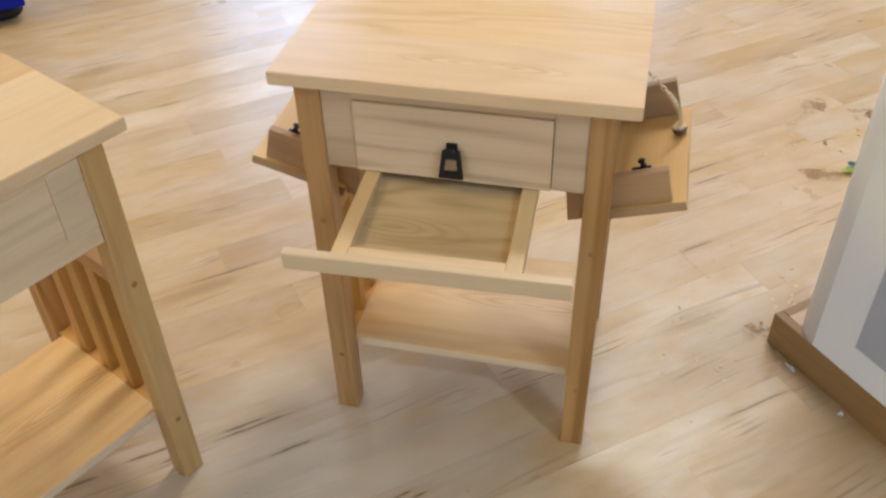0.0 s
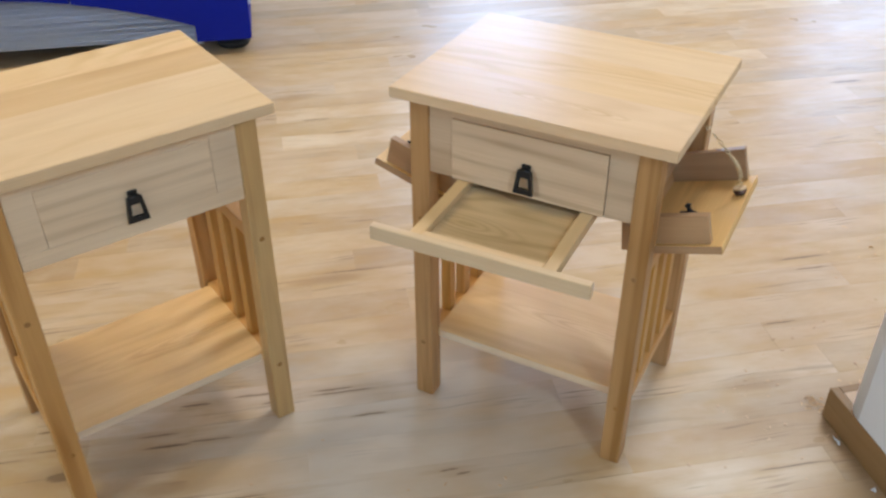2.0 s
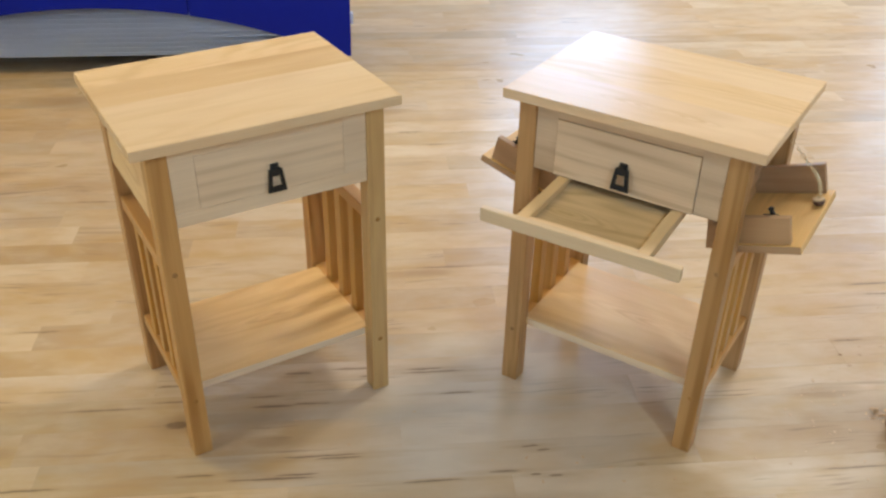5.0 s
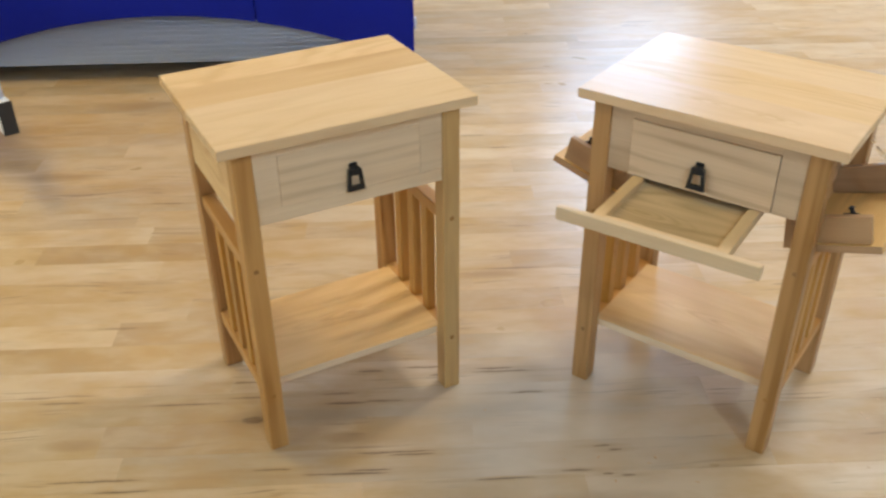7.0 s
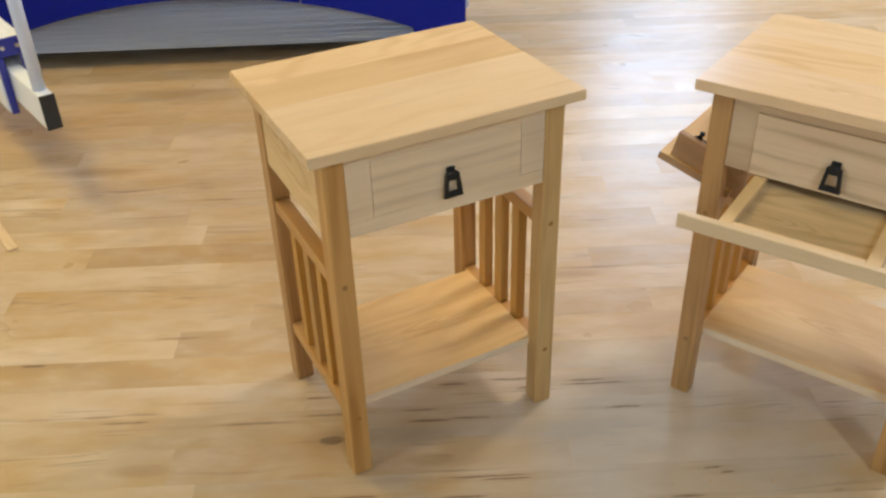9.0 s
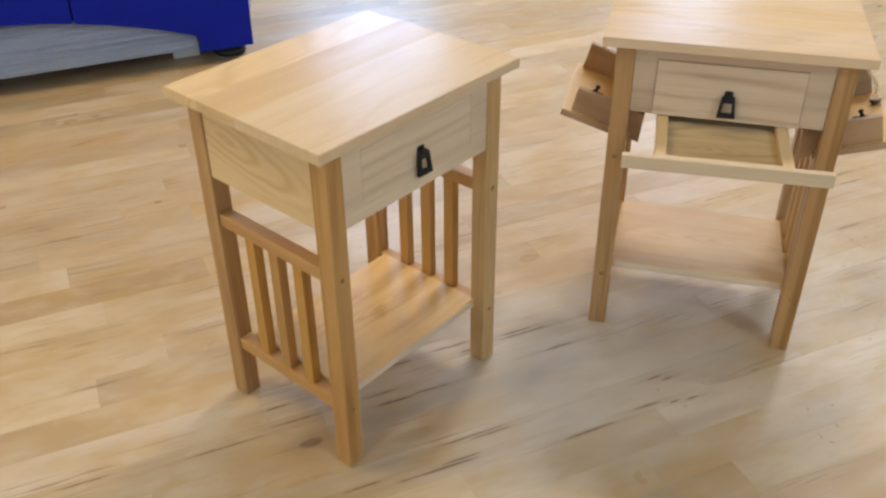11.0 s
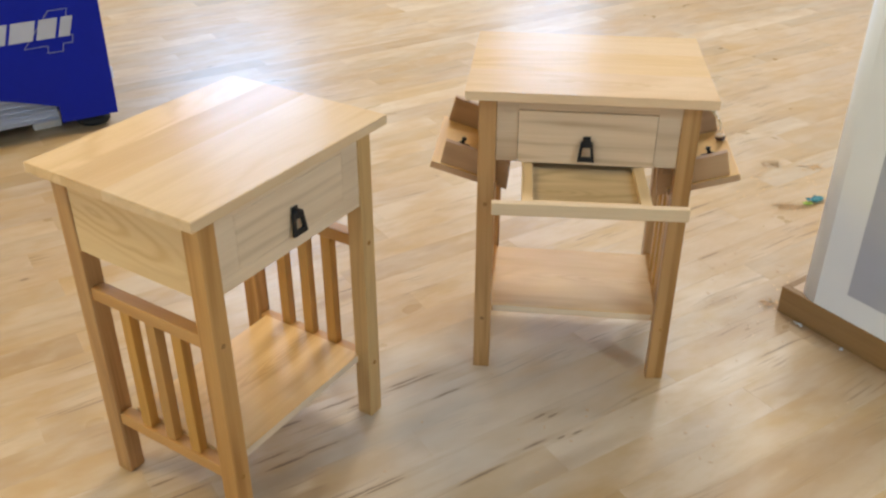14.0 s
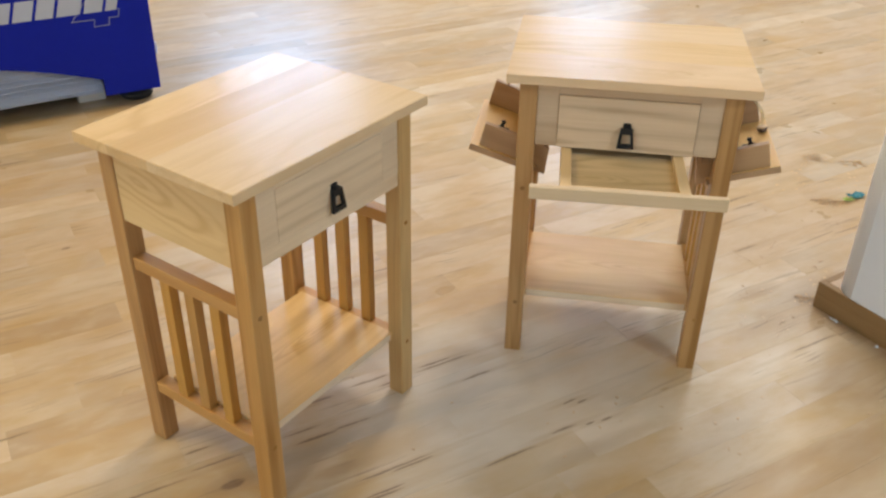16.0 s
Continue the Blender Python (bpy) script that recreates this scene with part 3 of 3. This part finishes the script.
def closed_table(m):
    table = thing("side_table", m, "natural softwood side table with slatted sides and a closed drawer", "side table", "pair of side tables")
    cut = table_frame(table, (-0.132, 0.130, 0.5240, 0.6200), 0.5240, ((0.187, TOP_WOOD), (0.095, TOP_WOOD_TAN), (0.2, TOP_WOOD_LINED)), (LEG_WOOD_GOLD, LEG_WOOD_PALE), PALE_WOOD)
    drawer(table, cut, 0.0002, PALE_WOOD, 0.000, 0.5660)
    # the pull-out tray pushed home: its front bar closes the gap under the drawer
    lx = LX - LW / 2 - 0.0004
    tray = part("pull_out_tray", box(-lx, lx, -0.1620, -0.1480, 0.4980, 0.5236, 0.0007), PALE_WOOD, table, "pale front bar of the tray, pushed home")
    for x in (-0.1205, 0.0945):
        part("tray_rail", box(x, x + 0.021, -0.1475, 0.13, 0.5000, 0.5180, 0.001), TRAY_SIDE_WOOD, tray)
    part("tray_panel", box(-0.0994, 0.0944, -0.1475, 0.13, 0.5010, 0.5070, 0), PLY_WOOD, tray)
    reach = LY - LW / 2
    for sx in (-1, 1):
        x = sx * (LX + LW / 2 - 0.003)
        part("side_apron", box(min(x, x - sx * 0.018), max(x, x - sx * 0.018), -reach, reach, 0.500, H - T - 0.0006, 0.0012), SIDE_WOOD, table)
    return table


def flap(table, sx):
    """A side apron tilted down as a bin: face board, two cheeks, hook, knob and stay chain."""
    tilt = 17.0
    # local axes: x outwards along the board from its inner edge, y along the table, z off the board's inner face
    m = pose(sx * 0.3065, 0, 0.487 if sx > 0 else 0.483) @ pose(0, 0, 0, 0, 0, 0 if sx > 0 else 180) @ pose(0, 0, 0, 0, -tilt, 0) @ pose(-0.143, 0, 0)
    board = part("side_flap", box(0, 0.143, -0.1212, 0.1212, -0.014, 0, 0.001), FLAP_WOOD, table, "side panel tilted open as a shallow bin", m)
    for y in (-0.1218, 0.1212):
        part("flap_end", box(0.0005, 0.1425, y, y + 0.0006, -0.0136, -0.0004, 0), BIN_WOOD, board, "darker end grain")
    front = -1 if sx > 0 else 1
    for side in (-1, 1):
        y = side * 0.109
        cheek = ((-0.022, -0.012), (-0.001, -0.012), (-0.001, 0.0003), (0.125, 0.0003), (0.128, 0.050), (-0.010, 0.048)) if side == front else ((-0.006, 0.0003), (0.131, 0.0003), (0.133, 0.058), (-0.006, 0.050))
        part("bin_cheek", prism(cheek, 0.013, pose(0, y - 0.0065, 0), 0.0008), BIN_WOOD, board, "brown wooden cheek of the tilted bin")
    part("bin_bottom", box(-0.006, 0.004, -0.102, 0.102, 0.0003, 0.047, 0.0008), BIN_WOOD, board)
    hy = front * 0.097
    hook = part("catch_hook", box(0.078, 0.104, hy - 0.004, hy + 0.004, 0.040, 0.0475, 0.001), BLACK_IRON, board, "black metal catch hook")
    pts = ((0.090, 0.047), (0.100, 0.047), (0.0965, 0.056), (0.099, 0.060), (0.092, 0.0625), (0.088, 0.058), (0.0912, 0.0545))
    part("hook_claw", prism(pts, 0.005, pose(0, hy - 0.0025, 0), 0.0006), BLACK_IRON, hook)
    if sx > 0:
        kx, ky = 0.131, 0.050
        knob = part("bin_knob", rod(0.0075, 0.011, pose(kx, ky, 0.0), 20, 0.003, 0.0125), KNOB_BROWN, board, "brown turned knob holding the chain")
        part("knob_cap", rod(0.0115, 0.003, pose(kx, ky, 0.011), 20, 0.001, 0.009), TRAY_WOOD, knob, "pale face of the knob")
    else:
        kx, ky = 0.105, -0.109
    # stay chain, from under the tabletop to the knob
    inv = m.inverted()
    a, b = inv @ Vector((sx * 0.193, 0.045 if sx > 0 else 0.09, 0.622)), Vector((kx, ky, 0.015 if sx > 0 else 0.052))
    lift = inv.to_3x3() @ Vector((0, 0, 0.032 if sx > 0 else 0.004))
    bm = bmesh.new()
    count = 20
    for i in range(count):
        f = (i + 0.5) / count
        c = b + lift
        p, q = ((a * (1 - g) ** 2 + c * 6 * g * (1 - g) + b * g * g) / ((1 - g) ** 2 + 6 * g * (1 - g) + g * g) for g in (f, f + 0.01))
        d = (q - p).normalized()
        rot = d.to_track_quat("X", "Z").to_matrix().to_4x4() @ pose(0, 0, 0, 90 * (i % 2), 0, 0)
        mm = Matrix.Translation(p) @ rot
        rad, wire, n, k = 0.0034, 0.0009, 10, 5
        grid = []
        for u in range(n):
            au = 2 * math.pi * u / n
            centre = Vector((math.cos(au) * rad * 1.45, math.sin(au) * rad, 0))
            away = Vector((math.cos(au), math.sin(au), 0))
            grid.append([bm.verts.new(mm @ (centre + away * wire * math.cos(2 * math.pi * v / k) + Vector((0, 0, wire * math.sin(2 * math.pi * v / k))))) for v in range(k)])
        for u in range(n):
            for v in range(k):
                f4 = bm.faces.new((grid[u][v], grid[(u + 1) % n][v], grid[(u + 1) % n][(v + 1) % k], grid[u][(v + 1) % k]))
                f4.smooth = True
    part("stay_chain", bm, BRASS, board, "thin brass stay chain")


def open_table(m):
    table = thing("side_table", m, "natural softwood side table with its tray and side bins open", "side table", "pair of side tables")
    cut = table_frame(table, (-0.132, 0.130, APRON, 0.6190), APRON, ((0.125, TOP_WOOD_FIGURED), (0.125, TOP_WOOD_LINED), (0.2, TOP_WOOD)), (LEG_WOOD, LEG_WOOD), APRON_WOOD, 0.0003, 0.0008)
    drawer(table, cut, 0.003, DRAWER_WOOD, 0.0, 0.5605)
    for sx in (-1, 1):
        flap(table, sx)
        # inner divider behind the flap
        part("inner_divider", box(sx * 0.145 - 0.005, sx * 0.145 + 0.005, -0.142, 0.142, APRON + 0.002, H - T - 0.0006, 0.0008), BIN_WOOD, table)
    # pull-out tray under the drawer
    tray = part("pull_out_tray", box(-0.1745, 0.1755, -0.3565, -0.3425, 0.4955, 0.5205, 0.0012), TRAY_WOOD, table, "pale wooden tray pulled out below the drawer", pose(0, -0.2, 0, 0, 0, 1.8) @ pose(0, 0.2, 0))
    for x in (-0.1205, 0.0945):
        part("tray_rail", box(x, x + 0.021, -0.3420, 0.09, 0.4915, 0.5095, 0.001), TRAY_SIDE_WOOD, tray)
    part("tray_rail", box(-0.0994, 0.0944, -0.3420, -0.317, 0.4915, 0.5095, 0.001), TRAY_WOOD, tray)
    part("tray_rail", box(-0.0994, 0.0944, 0.062, 0.09, 0.4915, 0.5095, 0.001), TRAY_WOOD, tray)
    part("tray_panel", box(-0.0994, 0.0944, -0.318, 0.063, 0.4925, 0.4965, 0), PLY_WOOD, tray, "plywood panel of the tray")
    for x in (-0.1725, 0.1565):
        part("tray_runner", box(x, x + 0.016, -0.12, 0.12, 0.478, 0.5090, 0.001), BIN_WOOD, table)
    return table


open_table(pose(0, 0, 0))
closed_table(pose(-0.6308, -0.4447, 0, 0, 0, 63.84))


# ---- blue machine ----
def blue_machine():
    """Local x runs along the front to its right-hand corner at 0, y into the machine, z up."""
    m = pose(-1.563, 1.056, 0, 0, 0, GRAIN)
    machine = thing("woodworking_machine", m, "large blue woodworking machine with an arched grey ribbed kick panel", "machine")
    wide, low, arch_c, arch_top, radius, half = 1.84, 0.053, -0.922, 0.242, 2.13, 0.735

    def arch(x):
        return arch_top - radius + math.sqrt(radius * radius - (x - arch_c) ** 2)

    high, seam = 0.86, -0.576
    right = [(seam + 0.003, high), (0.006, high), (0, low), (arch_c + half, low), (arch_c + half, arch(arch_c + half))]
    right += [(x, arch(x)) for x in np.linspace(arch_c + half - 0.04, seam + 0.003, 9).tolist()]
    left = [(-wide, high), (seam - 0.003, high), (seam - 0.003, arch(seam - 0.003))]
    left += [(x, arch(x)) for x in np.linspace(seam - 0.08, arch_c - half, 18).tolist()] + [(arch_c - half, low), (-wide, low)]
    panel = part("front_panel", prism(right, 0.012), BLUE_PAINT, machine, "dark blue painted steel panel with white lettering shapes")
    part("front_panel", prism(left, 0.012, pose(0, 0.005, 0)), BLUE_PAINT, machine)
    # strip added behind the seam to block light from the hollow body
    part("seam_backing", box(seam - 0.025, seam + 0.025, 0.0175, 0.021, arch(seam) + 0.006, high - 0.002, 0), BLUE_PAINT, machine)
    part("side_panel", box(-0.012, 0.0, 0.013, 0.70, low, high, 0.002), BLUE_PAINT, machine)
    part("side_panel", box(-wide, -wide + 0.012, 0.018, 0.70, low, high, 0.002), BLUE_PAINT, machine)
    part("back_panel", box(-wide + 0.013, -0.013, 0.688, 0.70, low, high, 0.002), BLUE_PAINT, machine)
    part("machine_top", box(-wide - 0.02, 0.02, -0.02, 0.72, high + 0.0005, high + 0.04, 0.004), STEEL, machine)
    for z in (0.19, 0.62):
        latch = part("side_latch", box(0.0003, 0.011, 0.014, 0.040, z - 0.020, z + 0.020, 0.002), GREY_PLASTIC, machine, "small pale grey latch")
        part("latch_screw", rod(0.005, 0.003, pose(0.011, 0.027, z, 0, 90, 0), 12, 0.0006), STEEL, latch)
    # ribbed grey kick panel set back in the arch
    bm = bmesh.new()
    rows, z = [], 0.062
    while z < 0.25:
        lean = 0.016 + (z - 0.062) * 0.28
        rows += [(z, lean), (z + 0.0105, lean + 0.0029), (z + 0.0125, lean + 0.0052), (z + 0.0145, lean + 0.0052)]
        z += 0.0165
    last = None
    for zz, yy in rows:
        pair = (bm.verts.new((arch_c - half + 0.004, yy, zz)), bm.verts.new((arch_c + half - 0.004, yy, zz)))
        if last:
            bm.faces.new((last[0], last[1], pair[1], pair[0]))
        last = pair
    bmesh.ops.solidify(bm, geom=bm.faces[:], thickness=0.006)
    bmesh.ops.recalc_face_normals(bm, faces=bm.faces[:])
    part("kick_panel", bm, GREY_PLASTIC, machine, "grey ribbed plastic kick panel")
    # added black slab, darkens the gap below the machine in place of shade
    part("shade_slab", box(-wide + 0.05, -0.05, 0.22, 0.66, 0.030, 0.060, 0.003), BLACK_RUBBER, machine, "black slab standing in for the shade under the machine")
    part("base_block", box(-0.268, -0.174, 0.110, 0.145, 0.0, 0.058, 0.003), WHITE_PAINT, machine, "white block below the kick panel")
    for x in (-0.068, -wide + 0.068):
        for y in (0.100, 0.62):
            foot = part("levelling_foot", rod(0.060, 0.034, pose(x, y, 0), 28, 0.009, 0.054), BLACK_RUBBER, machine, "round black rubber foot")
            part("foot_stem", rod(0.022, 0.040, pose(x, y, 0.0315), 20), BLACK_RUBBER, foot)
    # lettering reduced to slanted bars and an outlined plate
    x = -0.487
    for w in (0.046, 0.058, 0.054, 0.074, 0.058, 0.036):
        pts = ((x, 0.345), (x + w, 0.345), (x + w + 0.020, 0.409), (x + 0.020, 0.409))
        part("lettering_bar", prism(pts, 0.0012, pose(0, -0.0012, 0)), LETTER_WHITE, panel, "pale slanted bar")
        x += w + 0.011
    outline = ((-0.252, 0.322), (-0.180, 0.322), (-0.184, 0.298), (-0.136, 0.298), (-0.132, 0.322), (-0.102, 0.322), (-0.096, 0.347), (-0.122, 0.347), (-0.100, 0.434), (-0.158, 0.434), (-0.252, 0.322))
    bm = bmesh.new()
    for (ax, az), (bx, bz) in zip(outline, outline[1:]):
        d = Vector((bx - ax, bz - az)).normalized() * 0.0012
        q = [bm.verts.new((px, -0.0012, pz)) for px, pz in ((ax - d.y, az + d.x), (bx - d.y, bz + d.x), (bx + d.y, bz - d.x), (ax + d.y, az - d.x))]
        bm.faces.new(q)
    bmesh.ops.solidify(bm, geom=bm.faces[:], thickness=0.0008)
    part("lettering_outline", bm, LETTER_WHITE, panel, "pale outlined shape")
    # telescopic outrigger arm reaching out in front of the machine
    am = m.inverted() @ pose(-1.873, -0.38, 0, 0, 0, 165)      # local x back along the arm, y to its right
    arm = part("outrigger_arm", box(0.004, 0.95, -0.0195, 0.0195, 0.210, 0.305, 0.003), WHITE_PAINT, machine, "white rectangular outrigger arm", am)
    part("arm_cap", box(0.0, 0.0045, -0.0205, 0.0205, 0.209, 0.306, 0.0015), BLACK_RUBBER, arm, "black end cap")
    part("arm_post", rod(0.0165, 0.52, pose(0.054, 0, 0.305), 24), GREY_PLASTIC, arm, "grey upright post on the arm")
    collar = part("arm_collar", box(0.250, 0.262, -0.043, 0.043, 0.339, 0.389, 0.002), BLUE_PAINT_DARK, arm, "blue end plate with two bolts")
    for y in (-0.041, 0.022):
        part("collar_cheek", box(0.2503, 0.2617, y, y + 0.019, 0.176, 0.3388, 0.001), BLUE_PAINT_DARK, collar)
    for y in (-0.020, 0.020):
        part("bolt", rod(0.006, 0.006, pose(0.2445, y, 0.366, 0, 90, 0), 6), STEEL, collar)
    part("arm_sleeve", box(0.2625, 0.98, -0.046, -0.024, 0.180, 0.385, 0.003), WHITE_PAINT, arm)
    part("arm_sleeve", box(0.2625, 0.98, 0.024, 0.046, 0.180, 0.385, 0.003), WHITE_PAINT, arm)
    part("arm_sleeve", box(0.2627, 0.98, -0.0235, 0.0235, 0.345, 0.3848, 0.001), WHITE_PAINT, arm)


blue_machine()


# ---- white cabinet on its plinth ----
def white_cabinet():
    m = pose(0.5156, 0.138, 0, 0, 0, -49)            # local x along the front, y into the cabinet
    base = thing("plinth", m, "brown plywood plinth under the white cabinet", "plinth")
    part("plinth_board", box(0, 0.62, 0.0, 0.018, 0, 0.0715, 0.0012), PLINTH_WOOD, base)
    part("plinth_board", box(0.0, 0.018, 0.0185, 0.50, 0, 0.071, 0.0012), PLINTH_WOOD, base)
    part("plinth_top", box(0.0182, 0.62, 0.0182, 0.50, 0.053, 0.0713, 0), BIN_PALE, base, "pale upper face of the plinth")
    cab = thing("machine_cabinet", m, "white rounded sheet-metal cabinet with a grey recessed door", "cabinet")
    x0, x1, y0, y1, z0, z1, r = 0.034, 0.60, 0.001, 0.49, 0.072, 1.05, 0.055
    pts = []
    for cx, cy, a0 in ((x0 + r, y0 + r, 180), (x1 - r, y0 + r, 270), (x1 - r, y1 - r, 0), (x0 + r, y1 - r, 90)):
        pts += [(cx + r * math.cos(radians(a0 + a)), cy + r * math.sin(radians(a0 + a))) for a in range(0, 91, 10)]
    bm = bmesh.new()
    lo, hi = [bm.verts.new((x, y, z0)) for x, y in pts], [bm.verts.new((x, y, z1)) for x, y in pts]
    n = len(pts)
    for i in range(n):
        j = (i + 1) % n
        f = bm.faces.new((lo[i], lo[j], hi[j], hi[i]))
        f.smooth = i % 10 != 9
    bm.faces.new(lo[::-1])
    bm.faces.new(hi)
    part("cabinet_body", bm, WHITE_PAINT, cab)
    part("cabinet_door", box(0.164, 0.52, -0.0022, 0.0008, 0.136, 0.92, 0.001), CABINET_GREY, cab, "flat grey door panel")


white_cabinet()


# ---- shavings and scraps on the floor ----
def shavings(name, spots, mat, label, rnd):
    bm = bmesh.new()
    for cx, cy, spread, count in spots:
        for _ in range(count):
            x, y = rnd.gauss(cx, spread), rnd.gauss(cy, spread * 0.8)
            size, turn = rnd.uniform(0.002, 0.005), rnd.uniform(0, 6.28)
            wide, bend = size * rnd.uniform(0.35, 0.7), rnd.uniform(0.15, 0.5)
            last = None
            for k in range(5):
                a = (k / 4 - 0.5) * bend * 2
                px, pz = math.sin(a) / bend * size, (1 - math.cos(a)) / bend * size + 0.0008
                pair = []
                for side in (-1, 1):
                    lx, ly = px, side * wide
                    pair.append(bm.verts.new((x + lx * math.cos(turn) - ly * math.sin(turn), y + lx * math.sin(turn) + ly * math.cos(turn), pz)))
                if last:
                    bm.faces.new((last[0], last[1], pair[1], pair[0]))
                last = pair
    bmesh.ops.solidify(bm, geom=bm.faces[:], thickness=0.0004)
    ob = part(name, bm, mat)
    return tagged(ob, label, "shavings", kind="stuff")


RND = random.Random(7)
shavings("wood_shavings", ((0.674, 0.996, 0.017, 70), (0.792, 0.99, 0.024, 60), (0.641, 0.699, 0.013, 80), (0.685, 0.697, 0.012, 40), (0.501, 0.165, 0.014, 40), (0.569, 0.266, 0.02, 14), (0.546, 0.785, 0.12, 24), (0.714, 0.844, 0.10, 40)), SHAVING_WOOD, "curled golden wood shavings scattered on the floor", RND)


def wood_chips(rnd):
    """Small flat chips and crumbs strewn round the plinth and the open table."""
    bm = bmesh.new()
    for cx, cy, sx, sy, count in ((0.42, 0.10, 0.07, 0.10, 34), (0.62, 0.45, 0.12, 0.14, 22), (0.25, -0.28, 0.16, 0.10, 16), (-0.15, -0.42, 0.20, 0.10, 10)):
        for _ in range(count):
            a, b, h = rnd.uniform(0.0012, 0.0045), rnd.uniform(0.0008, 0.002), rnd.uniform(0.0006, 0.0016)
            add_box(bm, -a, a, -b, b, 0, h, pose(rnd.gauss(cx, sx), rnd.gauss(cy, sy), 0.0003, 0, 0, rnd.uniform(0, 180)))
    ob = part("wood_chips", bm, BIN_PALE)
    tagged(ob, "small tan wood chips and crumbs strewn on the floor", "wood chips", kind="stuff")


wood_chips(random.Random(23))


def scrap(name, x, y, sx, sy, mat, label, turn):
    bm = bmesh.new()
    bmesh.ops.create_grid(bm, x_segments=6, y_segments=4, size=1)
    r = random.Random(name + label)
    for v in bm.verts:
        v.co = Vector((v.co.x * sx * (1 + r.uniform(-0.2, 0.2)), v.co.y * sy * (1 + r.uniform(-0.25, 0.25)), 0.004 + r.uniform(0, 0.008)))
    bmesh.ops.solidify(bm, geom=bm.faces[:], thickness=0.0008)
    ob = part(name, bm, mat)
    ob.matrix_world = pose(x, y, 0, 0, 0, turn)
    tagged(ob, label, "scrap")


scrap("paper_scrap", 0.746, 0.746, 0.024, 0.014, SCRAP_TEAL, "crumpled teal paper scrap on the floor", 35)
scrap("paper_scrap", 0.715, 0.715, 0.015, 0.008, SCRAP_GREEN, "crumpled yellow-green paper scrap on the floor", 15)
scrap("paper_scrap", 0.552, 0.074, 0.010, 0.0016, WHITE_PAINT, "small pale paper scrap beside the plinth", -49)
scrap("paper_scrap", 0.628, -0.018, 0.004, 0.003, WHITE_PAINT, "small pale paper scrap beside the plinth", 10)


def wooden_strip():
    bm = box(0, 0.55, -0.0125, 0.0125, 0.0002, 0.006, 0.001)
    ob = part("wooden_strip", bm, TRAY_WOOD)
    ob.matrix_world = pose(-1.777, -0.632, 0, 0, 0, 164)
    tagged(ob, "narrow pale wooden strip lying on the floor", "wood strip")


wooden_strip()


# ---- floor boards ----
floor = part("floor", box(X0 - 0.2, X1 + 0.2, Y0 - 0.2, Y1 + 0.2, -0.06, -0.0035, 0), JOINT)
floor.matrix_world = ROOM
tagged(floor, "maple strip floor with streaked cream and tan boards", "floor", kind="structure")
BOARD, GAP = 0.089, 0.0001
LENGTHS = (0.42, 0.58, 0.74, 0.90, 1.08, 1.26)
plank_mesh = {}
for length in LENGTHS:
    bm = box(0, length - GAP, 0, BOARD - GAP, -0.0035, 0, 0)
    bmesh.ops.bevel(bm, geom=[e for e in bm.edges if e.verts[0].co.z > -0.001 and e.verts[1].co.z > -0.001], offset=0.00012, segments=1, affect="EDGES")
    me = bpy.data.meshes.new("floor_plank")
    bm.to_mesh(me)
    bm.free()
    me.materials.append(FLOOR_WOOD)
    plank_mesh[length] = me
verts, faces = [], []
near = 0
row_y = 1.316 - 80 * BOARD
RND = random.Random(11)
while row_y < Y1:
    x = X0 - RND.uniform(0, 1.2)
    while x < X1:
        length = RND.choice(LENGTHS)
        if -2.5 < x < 2.5 and -1.15 < row_y < 2.3 and near < 300:
            ob = new("floor_plank", plank_mesh[length])
            ob.parent = floor
            ob.matrix_local = pose(x, row_y, 0)
            near += 1
        elif row_y > Y0 - 0.1:
            b = len(verts)
            for z in (-0.0035, 0):
                verts += [(x, row_y, z), (x + length - GAP, row_y, z), (x + length - GAP, row_y + BOARD - GAP, z), (x, row_y + BOARD - GAP, z)]
            faces += [(b + 4, b + 5, b + 6, b + 7), (b, b + 1, b + 5, b + 4), (b + 1, b + 2, b + 6, b + 5), (b + 2, b + 3, b + 7, b + 6), (b + 3, b, b + 4, b + 7)]
        x += length
    row_y += BOARD
me = bpy.data.meshes.new("floor_planks_beyond")
me.from_pydata(verts, [], faces)
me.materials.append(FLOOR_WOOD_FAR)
far = new("floor_planks_beyond", me)
far.parent = floor
tagged(far, kind="stuff")
